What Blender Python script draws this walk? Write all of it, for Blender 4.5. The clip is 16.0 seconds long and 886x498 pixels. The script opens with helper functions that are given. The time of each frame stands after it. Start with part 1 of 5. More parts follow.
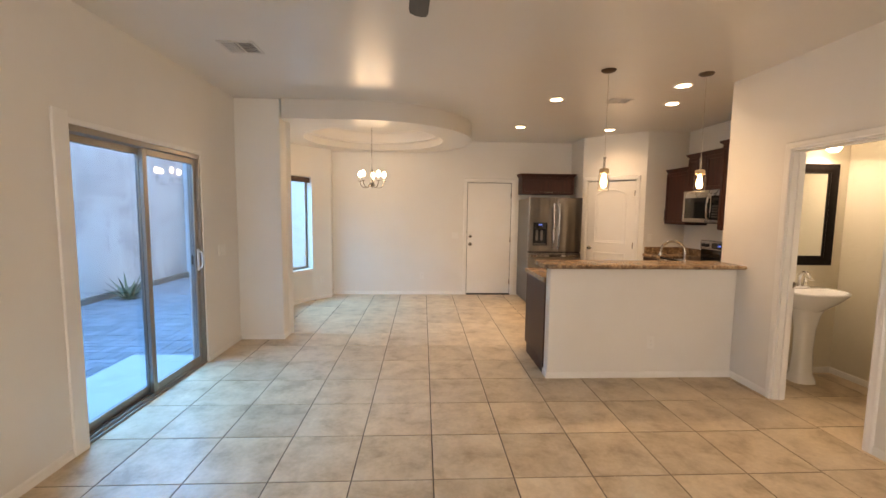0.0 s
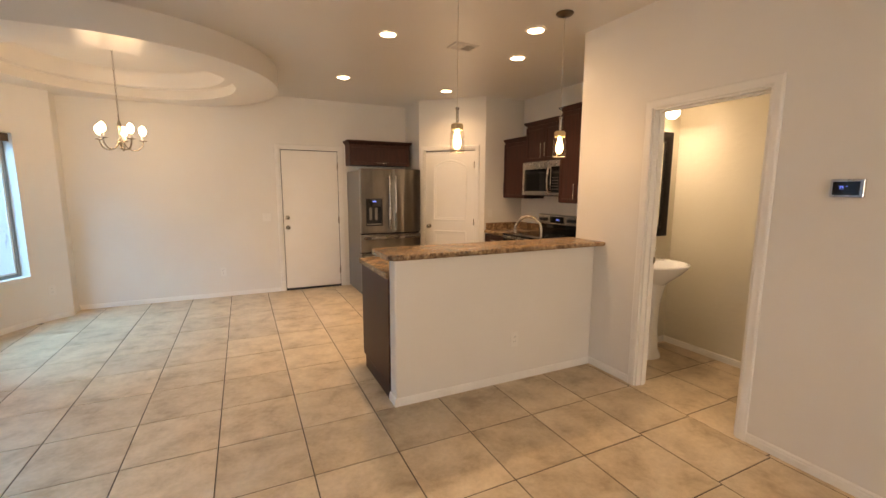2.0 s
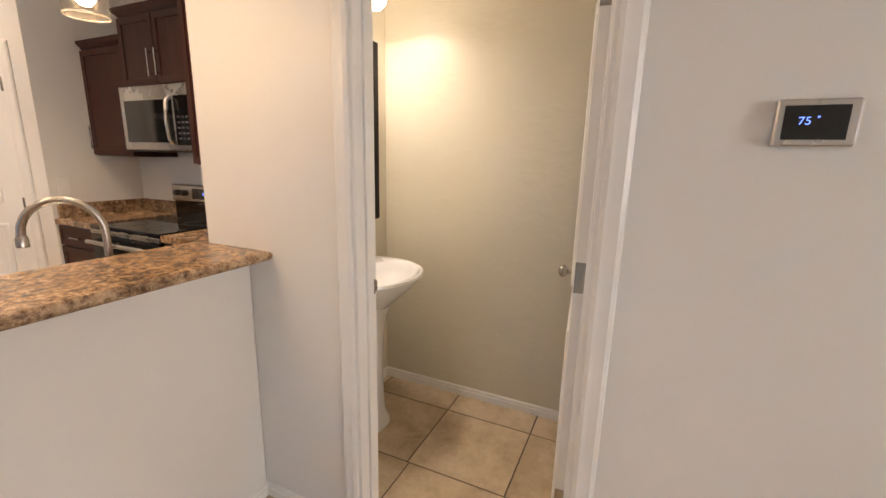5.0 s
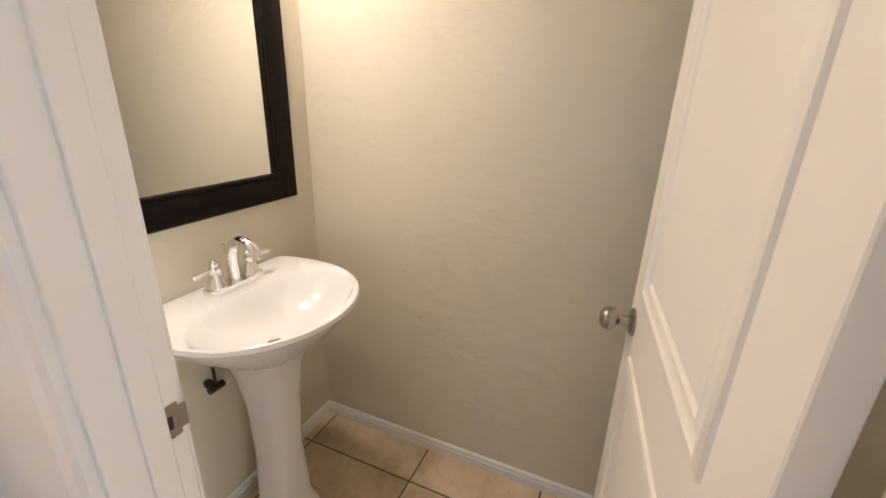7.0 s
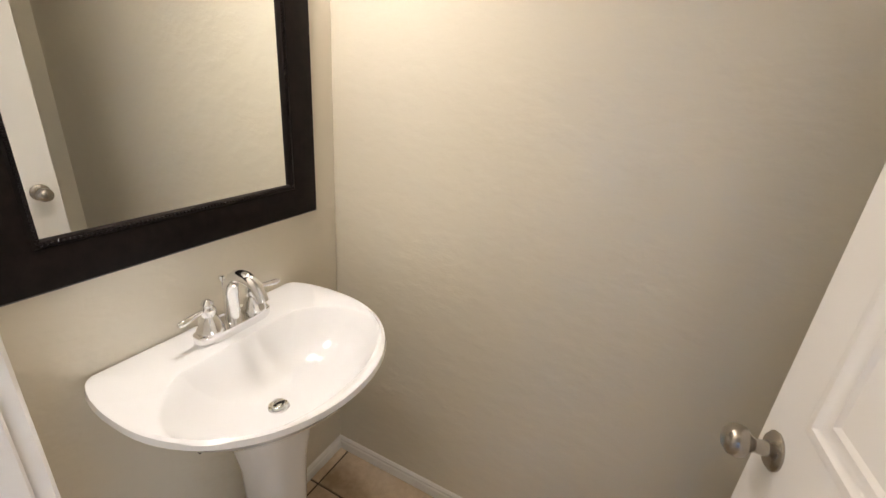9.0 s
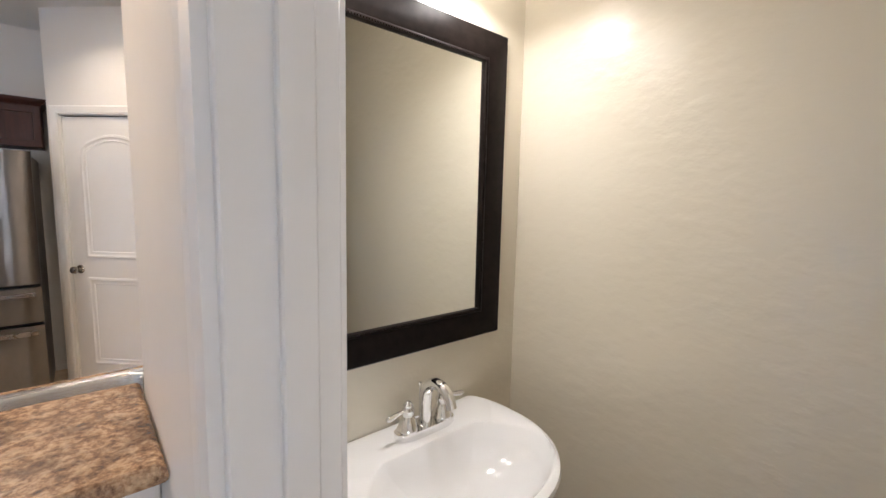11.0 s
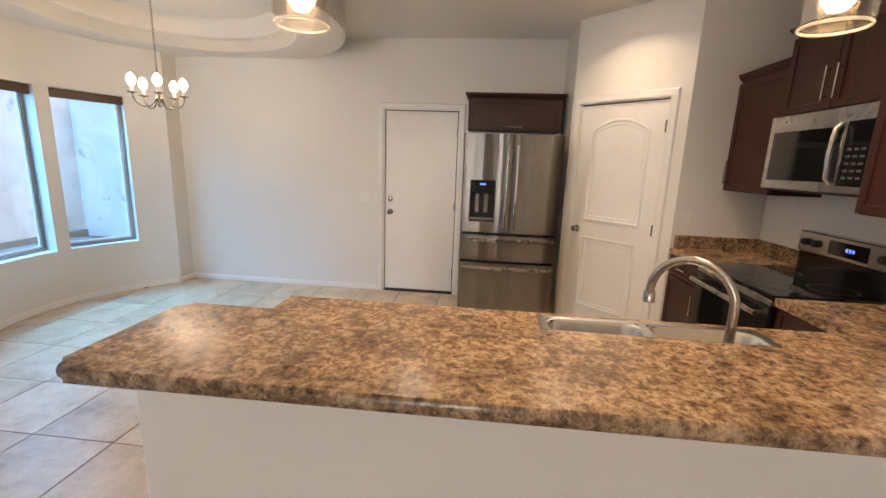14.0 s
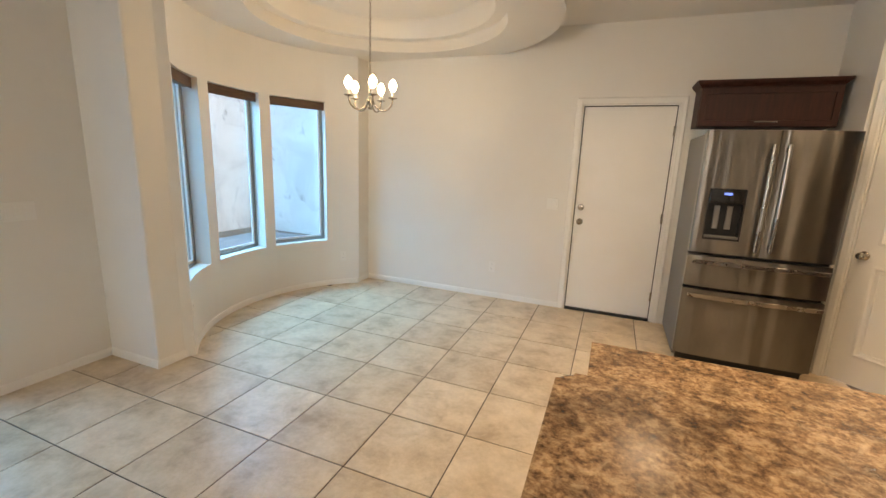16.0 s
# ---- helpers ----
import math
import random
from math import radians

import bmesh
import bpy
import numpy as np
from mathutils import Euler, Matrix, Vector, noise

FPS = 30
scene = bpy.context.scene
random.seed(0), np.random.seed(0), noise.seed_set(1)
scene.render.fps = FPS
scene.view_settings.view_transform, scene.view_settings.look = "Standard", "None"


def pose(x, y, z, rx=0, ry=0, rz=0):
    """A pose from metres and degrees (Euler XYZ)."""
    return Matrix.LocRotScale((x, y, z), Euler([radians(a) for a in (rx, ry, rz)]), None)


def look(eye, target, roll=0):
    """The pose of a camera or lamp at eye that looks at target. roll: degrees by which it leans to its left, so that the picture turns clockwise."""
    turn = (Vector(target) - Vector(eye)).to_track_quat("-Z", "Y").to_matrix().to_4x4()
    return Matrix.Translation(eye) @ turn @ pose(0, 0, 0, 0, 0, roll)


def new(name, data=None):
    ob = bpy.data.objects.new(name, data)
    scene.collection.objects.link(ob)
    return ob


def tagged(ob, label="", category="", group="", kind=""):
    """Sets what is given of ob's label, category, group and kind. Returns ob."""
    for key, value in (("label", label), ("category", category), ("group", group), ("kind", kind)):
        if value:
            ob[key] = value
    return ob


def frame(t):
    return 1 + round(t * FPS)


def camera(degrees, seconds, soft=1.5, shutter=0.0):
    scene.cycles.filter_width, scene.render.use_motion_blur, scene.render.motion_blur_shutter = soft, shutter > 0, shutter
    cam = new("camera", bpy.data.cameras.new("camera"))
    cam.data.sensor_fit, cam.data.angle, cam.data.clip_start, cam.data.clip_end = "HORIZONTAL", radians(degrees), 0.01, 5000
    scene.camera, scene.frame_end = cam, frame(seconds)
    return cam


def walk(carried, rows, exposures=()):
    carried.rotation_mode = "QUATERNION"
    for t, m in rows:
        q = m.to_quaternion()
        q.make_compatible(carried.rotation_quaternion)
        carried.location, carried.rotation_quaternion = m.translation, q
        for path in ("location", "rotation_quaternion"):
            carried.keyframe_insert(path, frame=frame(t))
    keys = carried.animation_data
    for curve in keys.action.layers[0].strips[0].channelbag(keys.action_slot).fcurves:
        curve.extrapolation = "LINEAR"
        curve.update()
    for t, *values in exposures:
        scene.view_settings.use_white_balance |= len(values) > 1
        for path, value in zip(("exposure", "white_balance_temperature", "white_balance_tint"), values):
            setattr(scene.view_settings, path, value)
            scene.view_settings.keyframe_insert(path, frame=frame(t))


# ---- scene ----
cam = camera(93.3, 16.0)
PATH = [
    (0, (0.916, 0.378, 1.534), (1.013, 2.367, 1.351), 0.7),
    (0.5, (0.958, 0.636, 1.517), (1.142, 2.618, 1.318), 0.6),
    (1, (0.955, 0.932, 1.509), (1.299, 2.89, 1.291), 0.3),
    (1.5, (1.049, 1.216, 1.481), (1.626, 3.115, 1.234), 0.3),
    (2, (1.193, 1.502, 1.482), (2.047, 3.289, 1.202), 0.2),
    (2.5, (1.317, 1.81, 1.471), (2.442, 3.433, 1.156), 0.1),
    (3, (1.535, 2.025, 1.447), (2.893, 3.452, 1.103), 0.3),
    (3.5, (1.855, 2.203, 1.446), (3.377, 3.445, 1.072), 0.5),
    (4, (2.123, 2.438, 1.431), (3.765, 3.51, 1.035), 0.8),
    (4.5, (2.396, 2.643, 1.408), (4.126, 3.564, 1.008), 1.3),
    (5, (2.751, 2.789, 1.415), (4.525, 3.607, 0.987), 1.3),
    (7.5, (3.76, 3.148, 1.394), (5.461, 3.878, 0.636), 3.0),
    (8, (3.843, 3.232, 1.381), (5.522, 3.958, 0.571), 4.7),
    (10.5, (3.884, 3.277, 1.567), (5.405, 4.52, 1.193), 2.2),
    (11, (3.748, 3.224, 1.488), (5.048, 4.728, 1.267), 1.2),
    (11.5, (3.618, 3.22, 1.449), (4.649, 4.919, 1.231), 1.9),
    (12, (3.442, 3.254, 1.485), (4.202, 5.08, 1.19), 2.2),
    (12.5, (3.218, 3.271, 1.503), (3.751, 5.169, 1.167), 2.6),
    (13, (3.05, 3.244, 1.507), (3.368, 5.184, 1.139), 2.6),
    (13.5, (2.954, 3.233, 1.501), (3.028, 5.194, 1.114), 2.2),
    (14, (2.859, 3.275, 1.499), (2.668, 5.225, 1.095), 2.1),
    (14.5, (2.719, 3.374, 1.5), (2.282, 5.283, 1.09), 2.1),
    (15, (2.558, 3.479, 1.484), (1.93, 5.336, 1.088), 2.2),
    (15.5, (2.337, 3.52, 1.48), (1.616, 5.341, 1.079), 2.2),
    (16, (2.059, 3.544, 1.478), (1.337, 5.363, 1.066), 2.2),
]
EXPOSURES = [(0.0, 1.036, 9380, 23), (1.0, 0.953, 10710, 25), (2.3, 1.035, 10090, 24), (3.0, 1.224, 8410, 19), (4.0, 1.332, 7890, 21), (5.0, 1.304, 7500, 20), (8.0, 1.414, 6670, 18), (10.5, 1.28, 6080, 15), (11.5, 0.962, 6060, 18), (12.5, 1.123, 6420, 17), (13.4, 1.112, 6720, 16), (14.0, 1.102, 7420, 18), (15.0, 1.069, 8230, 16), (16.0, 1.057, 8720, 15)]
walk(cam, [(t, look(eye, target, roll)) for t, eye, target, roll in PATH], EXPOSURES)

# ---- world and light ----
world = bpy.data.worlds.new("sky")
world.use_nodes = True
scene.world = world
wn = world.node_tree.nodes
sky = wn.new("ShaderNodeTexSky")
sky.sky_type = 'NISHITA'
sky.sun_disc = False
sky.sun_elevation = radians(45)
sky.sun_rotation = radians(80)
world.node_tree.links.new(sky.outputs[0], wn["Background"].inputs[0])
wn["Background"].inputs[1].default_value = 0.15

sun = new("sun", bpy.data.lights.new("sun", 'SUN'))
sun.data.energy, sun.data.angle, sun.data.color = 0.5, radians(14), (1.0, 0.96, 0.9)
sun.matrix_world = look((4, 0.7, 4), (0, 0, 0))

WARM = (1.0, 0.74, 0.46)
SOFT = (1.0, 0.83, 0.62)


def lamp(name, kind, m, watts, colour=WARM, size=0.1, spread=None):
    ob = new(name, bpy.data.lights.new(name, kind))
    ob.data.energy, ob.data.color = watts, colour
    if kind == 'AREA':
        ob.data.shape, ob.data.size = 'DISK', size
        if spread:
            ob.data.spread = radians(spread)
    else:
        ob.data.shadow_soft_size = size
    ob.matrix_world = m
    return ob


CEIL = 2.765
CANS = [(2.33, 6.56), (2.37, 5.04), (3.69, 6.64), (3.42, 4.43), (3.71, 5.09)]
for (cx, cy), watts in zip(CANS, (3.8, 4.6, 3.0, 1.2, 5.2)):
    lamp("can_lamp", 'AREA', pose(cx, cy, CEIL - 0.012), watts, SOFT, 0.11, 125)

# skylight at the openings, from lamps hung outdoors above the lintels, and in the window of the wall behind the start
DAY = (0.11, 0.47, 1.0)


def day(name, m, w, h, watts, colour=DAY):
    ob = new(name, bpy.data.lights.new(name, 'AREA'))
    ob.data.shape, ob.data.size, ob.data.size_y = 'RECTANGLE', w, h
    ob.data.energy, ob.data.color = watts, colour
    ob.matrix_world = m


day("slider_skylight", look((-2.7, 3.6, 3.1), (-0.6, 3.6, 0.2)), 2.6, 1.0, 80)
day("bay_skylight", look((-2.8, 6.5, 3.1), (-0.6, 6.5, 0.4)), 3.0, 1.0, 140)
day("courtyard_skylight", look((-3.0, 6.0, 5.2), (-3.0, 6.01, 0)), 3.0, 11.0, 330, (0.09, 0.42, 1.0))
# Fill through the unseen south window for the half wall and floor.
day("south_skylight", look((1.3, -2.82, 1.5), (1.5, 2.0, 0.5)), 1.9, 1.25, 36, (0.86, 0.93, 1.0))

# ---- materials ----


def mat(name, base=(0.8, 0.8, 0.8), rough=0.5, metal=0.0, **more):
    m = bpy.data.materials.new(name)
    m.use_nodes = True
    b = m.node_tree.nodes["Principled BSDF"]
    b.inputs["Base Color"].default_value = (*base, 1)
    b.inputs["Roughness"].default_value = rough
    b.inputs["Metallic"].default_value = metal
    for key, value in more.items():
        b.inputs[key.replace("_", " ")].default_value = value
    return m


def nodes_of(m):
    nt = m.node_tree
    return nt, nt.nodes, nt.links, nt.nodes["Principled BSDF"]


def texco(m, scale=(1, 1, 1), kind="Object"):
    nt, ns, ls, b = nodes_of(m)
    tc, mp = ns.new("ShaderNodeTexCoord"), ns.new("ShaderNodeMapping")
    mp.inputs["Scale"].default_value = scale
    ls.new(tc.outputs[kind], mp.inputs[0])
    return mp.outputs[0]


def world_co(m, scale=(1, 1, 1)):
    nt, ns, ls, b = nodes_of(m)
    geo, mp = ns.new("ShaderNodeNewGeometry"), ns.new("ShaderNodeMapping")
    mp.inputs["Scale"].default_value = scale
    ls.new(geo.outputs["Position"], mp.inputs[0])
    return mp.outputs[0]


def noise_tex(m, co, scale, detail=4, rough=0.55, dist=0.0):
    nt, ns, ls, b = nodes_of(m)
    n = ns.new("ShaderNodeTexNoise")
    n.inputs["Scale"].default_value, n.inputs["Detail"].default_value = scale, detail
    n.inputs["Roughness"].default_value, n.inputs["Distortion"].default_value = rough, dist
    ls.new(co, n.inputs["Vector"])
    return n.outputs["Fac"]


def ramp(m, fac, stops):
    nt, ns, ls, b = nodes_of(m)
    r = ns.new("ShaderNodeValToRGB")
    e = r.color_ramp.elements
    while len(e) < len(stops):
        e.new(0.5)
    for el, (p, c) in zip(e, stops):
        el.position, el.color = p, (*c, 1)
    ls.new(fac, r.inputs[0])
    return r.outputs[0]


def mixed(m, fac, a, b_, how='MIX'):
    nt, ns, ls, b = nodes_of(m)
    x = ns.new("ShaderNodeMix")
    x.data_type, x.blend_type = 'RGBA', how
    for sock, v in ((x.inputs[0], fac), (x.inputs[6], a), (x.inputs[7], b_)):
        if isinstance(v, (int, float)):
            sock.default_value = v
        elif isinstance(v, tuple):
            sock.default_value = (*v, 1)
        else:
            ls.new(v, sock)
    return x.outputs[2]


def bumped(m, height, strength, dist=0.002):
    nt, ns, ls, b = nodes_of(m)
    bp = ns.new("ShaderNodeBump")
    bp.inputs["Strength"].default_value, bp.inputs["Distance"].default_value = strength, dist
    ls.new(height, bp.inputs["Height"])
    ls.new(bp.outputs[0], b.inputs["Normal"])


def base_from(m, col):
    nt, ns, ls, b = nodes_of(m)
    ls.new(col, b.inputs["Base Color"])


def rough_from(m, fac, lo, hi):
    nt, ns, ls, b = nodes_of(m)
    r = ns.new("ShaderNodeMapRange")
    r.inputs["To Min"].default_value, r.inputs["To Max"].default_value = lo, hi
    ls.new(fac, r.inputs["Value"])
    ls.new(r.outputs[0], b.inputs["Roughness"])


def painted(name, a, b_, rough, strength, depth=0.004, trowel=(1, 1, 1), cut=(0.28, 0.74)):
    """Hand-trowelled painted plaster."""
    m = mat(name, a, rough)
    co = world_co(m)
    base_from(m, ramp(m, noise_tex(m, co, 1.3, 5, 0.6), [(0.3, b_), (0.7, a)]))
    low = noise_tex(m, world_co(m, trowel), 16, 3, 0.5, 0.0)
    fine = noise_tex(m, co, 46, 3, 0.6)
    edges = ramp(m, low, [(cut[0], (0, 0, 0)), (cut[1], (1, 1, 1))])
    h = mixed(m, 0.12, edges, fine)
    bumped(m, h, strength, depth)
    rough_from(m, low, rough - 0.03, rough + 0.03)
    return m


M_WALL = painted("wall_paint", (0.755, 0.73, 0.685), (0.725, 0.695, 0.645), 0.42, 0.08)
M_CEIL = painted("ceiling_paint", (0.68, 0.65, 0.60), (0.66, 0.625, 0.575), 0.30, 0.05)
M_BATH = painted("bath_paint", (0.71, 0.655, 0.54), (0.69, 0.635, 0.515), 0.30, 0.28, 0.006, (0.75, 0.75, 1.3), (0.42, 0.8))
M_TRIM = mat("trim_paint", (0.80, 0.78, 0.74), 0.35)
base_from(M_TRIM, ramp(M_TRIM, noise_tex(M_TRIM, world_co(M_TRIM), 3.0, 5), [(0.3, (0.77, 0.745, 0.70)), (0.7, (0.82, 0.80, 0.765))]))
M_DOOR = mat("door_paint", (0.81, 0.79, 0.75), 0.4)
bumped(M_DOOR, noise_tex(M_DOOR, world_co(M_DOOR, (60, 60, 4)), 2.0, 4), 0.03, 0.001)
base_from(M_DOOR, ramp(M_DOOR, noise_tex(M_DOOR, world_co(M_DOOR), 2.2, 5), [(0.3, (0.785, 0.76, 0.715)), (0.7, (0.825, 0.805, 0.77))]))


def tile_material():
    m = mat("ceramic_tile", (0.5, 0.4, 0.3), 0.35)
    nt, ns, ls, b = nodes_of(m)
    info = ns.new("ShaderNodeObjectInfo")
    geo = ns.new("ShaderNodeNewGeometry")
    off = ns.new("ShaderNodeVectorMath")
    off.operation = 'MULTIPLY_ADD'
    comb = ns.new("ShaderNodeCombineXYZ")
    ls.new(info.outputs["Random"], comb.inputs[0])
    ls.new(info.outputs["Random"], comb.inputs[2])
    off.inputs[1].default_value = (37, 0, 91)
    ls.new(comb.outputs[0], off.inputs[0])
    ls.new(geo.outputs["Position"], off.inputs[2])
    co = off.outputs[0]
    big = noise_tex(m, co, 5.0, 6, 0.6, 0.25)
    cloud = ramp(m, big, [(0.30, (0.44, 0.325, 0.205)), (0.42, (0.58, 0.45, 0.305)), (0.55, (0.68, 0.545, 0.385)), (0.74, (0.75, 0.63, 0.475))])
    fine = ramp(m, noise_tex(m, co, 34, 4, 0.7), [(0.35, (0.84, 0.82, 0.80)), (0.65, (1, 1, 1))])
    c = mixed(m, 0.7, cloud, fine, 'MULTIPLY')
    vary = ramp(m, info.outputs["Random"], [(0.0, (0.90, 0.89, 0.88)), (1.0, (1.05, 1.04, 1.03))])
    base_from(m, mixed(m, 1.0, c, vary, 'MULTIPLY'))
    rough_from(m, big, 0.30, 0.44)
    bumped(m, noise_tex(m, co, 22, 5, 0.6), 0.12, 0.002)
    return m


M_TILE = tile_material()
M_GROUT = mat("grout", (0.15, 0.115, 0.085), 0.9)
base_from(M_GROUT, ramp(M_GROUT, noise_tex(M_GROUT, world_co(M_GROUT), 6, 5), [(0.3, (0.07, 0.052, 0.038)), (0.7, (0.13, 0.10, 0.075))]))


def laminate():
    m = mat("stone_laminate", (0.3, 0.18, 0.1), 0.22)
    co = world_co(m, (1.0, 1.0, 1.0))
    n1 = noise_tex(m, co, 42, 8, 0.72, 0.3)
    n2 = noise_tex(m, co, 110, 4, 0.7, 0.2)
    n3 = noise_tex(m, co, 9, 5, 0.62, 0.3)
    n4 = noise_tex(m, co, 26, 6, 0.7, 0.6)
    a = ramp(m, n1, [(0.38, (0.032, 0.018, 0.011)), (0.45, (0.13, 0.075, 0.045)), (0.52, (0.27, 0.17, 0.100)), (0.60, (0.42, 0.31, 0.20))])
    d = ramp(m, n2, [(0.38, (0.05, 0.03, 0.02)), (0.48, (0.18, 0.115, 0.066)), (0.58, (0.34, 0.23, 0.135)), (0.68, (0.46, 0.36, 0.26))])
    c = mixed(m, 0.34, a, d)
    pale = ramp(m, n4, [(0.54, (0, 0, 0)), (0.66, (1, 1, 1))])
    c = mixed(m, mixed(m, 0.45, (0.0, 0.0, 0.0), pale), c, (0.50, 0.385, 0.27))
    t = ramp(m, n3, [(0.36, (0.62, 0.56, 0.52)), (0.48, (1.2, 1.14, 1.08)), (0.62, (1.55, 1.48, 1.40))])
    base_from(m, mixed(m, 0.9, c, t, 'MULTIPLY'))
    rough_from(m, n1, 0.22, 0.30)
    bumped(m, n2, 0.04, 0.001)
    return m


M_LAM = laminate()


def cabinet_wood():
    m = mat("dark_cherry", (0.04, 0.013, 0.009), 0.33)
    co = world_co(m, (14, 14, 1.2))
    g = noise_tex(m, co, 3.0, 6, 0.62, 0.5)
    base_from(m, ramp(m, g, [(0.3, (0.027, 0.0075, 0.005)), (0.55, (0.048, 0.0135, 0.0085)), (0.75, (0.068, 0.020, 0.012))]))
    rough_from(m, g, 0.40, 0.52)
    m.node_tree.nodes["Principled BSDF"].inputs["Specular IOR Level"].default_value = 0.35
    bumped(m, g, 0.05, 0.001)
    return m


M_CAB = cabinet_wood()


def brushed(name, base, rough, along=(220, 220, 1.5)):
    m = mat(name, base, rough, 1.0)
    g = noise_tex(m, world_co(m, along), 1.0, 5, 0.6)
    rough_from(m, g, rough - 0.07, rough + 0.1)
    big = noise_tex(m, world_co(m, (along[0] / 30, along[1] / 30, along[2] / 10)), 1.0, 3)
    lo = tuple(v * 0.86 for v in base)
    base_from(m, ramp(m, mixed(m, 0.5, g, big), [(0.3, lo), (0.7, base)]))
    bumped(m, g, 0.06, 0.001)
    return m




def fridge_steel():
    """Brushed sheet, faintly rippled, so that reflections run in upright streaks."""
    m = mat("stainless_steel", (0.22, 0.205, 0.19), 0.26, 1.0)
    nt, ns, ls, b = nodes_of(m)
    ripple = noise_tex(m, world_co(m, (9, 9, 0.06)), 1.0, 1, 0.4)
    bumped(m, ripple, 0.9, 0.022)
    smear = noise_tex(m, world_co(m, (5, 5, 2)), 1.0, 4, 0.6)
    rough_from(m, smear, 0.28, 0.34)
    base_from(m, ramp(m, smear, [(0.3, (0.19, 0.18, 0.172)), (0.7, (0.25, 0.238, 0.228))]))
    up = ns.new("ShaderNodeCombineXYZ")
    up.inputs[2].default_value = 1.0
    ls.new(up.outputs[0], b.inputs["Tangent"])
    b.inputs["Anisotropic"].default_value = 0.95
    return m


M_STEEL = fridge_steel()
M_STEEL_H = mat("stainless_steel_across", (0.55, 0.53, 0.51), 0.27, 1.0)
_s = noise_tex(M_STEEL_H, world_co(M_STEEL_H, (4, 4, 4)), 1.0, 4, 0.6)
rough_from(M_STEEL_H, _s, 0.23, 0.31)
base_from(M_STEEL_H, ramp(M_STEEL_H, _s, [(0.3, (0.50, 0.48, 0.46)), (0.7, (0.57, 0.55, 0.53))]))
M_SIDE = mat("fridge_side_grey", (0.17, 0.165, 0.16), 0.45)
M_NICKEL = mat("satin_nickel", (0.40, 0.365, 0.32), 0.27, 1.0)
M_CHROME = mat("chrome", (0.82, 0.82, 0.82), 0.06, 1.0)
M_BLACK = mat("black_plastic", (0.012, 0.012, 0.013), 0.35)
M_GLOSS = mat("black_glass", (0.006, 0.006, 0.007), 0.06)
# Near-black for gaskets, and for shade put into the door gaps.
M_DARKG = mat("dark_gasket", (0.02, 0.02, 0.02), 0.7)
M_PORC = mat("porcelain", (0.86, 0.865, 0.87), 0.08, 0.0, Coat_Weight=0.6)
M_FRAME = mat("espresso_frame", (0.013, 0.009, 0.008), 0.36, 0.0, Specular_IOR_Level=0.12)
base_from(M_FRAME, ramp(M_FRAME, noise_tex(M_FRAME, world_co(M_FRAME, (8, 8, 8)), 5, 5), [(0.3, (0.006, 0.0045, 0.004)), (0.7, (0.013, 0.009, 0.008))]))
M_MIRROR = mat("mirror_silver", (0.9, 0.92, 0.9), 0.015, 1.0)
M_PLATE = mat("switch_plastic", (0.78, 0.76, 0.72), 0.35)
M_ALU = brushed("window_aluminium", (0.36, 0.33, 0.30), 0.42, (40, 40, 6))
M_VINYL = mat("white_vinyl", (0.74, 0.74, 0.73), 0.4)
M_BLIND = mat("blind_wood", (0.09, 0.045, 0.025), 0.45)
base_from(M_BLIND, ramp(M_BLIND, noise_tex(M_BLIND, world_co(M_BLIND, (6, 6, 60)), 1.5, 4), [(0.3, (0.06, 0.028, 0.016)), (0.7, (0.13, 0.066, 0.036))]))
M_BLADE = mat("fan_blade_wood", (0.035, 0.022, 0.016), 0.45)
base_from(M_BLADE, ramp(M_BLADE, noise_tex(M_BLADE, world_co(M_BLADE, (40, 3, 3)), 1.5, 4), [(0.3, (0.025, 0.015, 0.011)), (0.7, (0.05, 0.032, 0.022))]))
M_BRONZE = mat("bronze", (0.10, 0.075, 0.055), 0.35, 1.0)
# Near-black stand-in for the shade inside holes and the vent duct.
M_RECESS = mat("duct_dark", (0.03, 0.028, 0.026), 0.8)
M_VENT = mat("vent_paint", (0.62, 0.59, 0.55), 0.5)


def glass(name, tint=(1, 1, 1), rough=0.0):
    m = mat(name, tint, rough)
    b = m.node_tree.nodes["Principled BSDF"]
    b.inputs["Transmission Weight"].default_value = 1.0
    b.inputs["IOR"].default_value = 1.45
    return m


M_GLASS = glass("clear_glass", (0.97, 0.99, 0.98))
# Blue tint dims and cools the daylight seen through the sliding door.
M_DIM_GLASS = glass("tinted_door_glass", (0.48, 0.66, 0.86))


def thin_glass(name):
    """Clear blown glass too thin to bend the view, with a glossy skin."""
    m = mat(name)
    nt, ns, ls, b = nodes_of(m)
    clear, gloss, mix, edge, half = ns.new("ShaderNodeBsdfTransparent"), ns.new("ShaderNodeBsdfGlossy"), ns.new("ShaderNodeMixShader"), ns.new("ShaderNodeLayerWeight"), ns.new("ShaderNodeMath")
    clear.inputs[0].default_value = (0.98, 0.96, 0.93, 1)
    gloss.inputs["Roughness"].default_value = 0.08
    edge.inputs["Blend"].default_value = 0.25
    half.operation = 'MULTIPLY'
    half.inputs[1].default_value = 0.3
    ls.new(edge.outputs["Facing"], half.inputs[0])
    ls.new(half.outputs[0], mix.inputs[0])
    ls.new(clear.outputs[0], mix.inputs[1])
    ls.new(gloss.outputs[0], mix.inputs[2])
    ls.new(mix.outputs[0], ns["Material Output"].inputs[0])
    return m


M_JAR = thin_glass("jar_glass")
# Milky glass gives the jar rims the bright edge of refracted lamplight.
M_RIM_GLINT = mat("glass_rim", (0.92, 0.88, 0.80), 0.12, 0.0, Transmission_Weight=0.45)
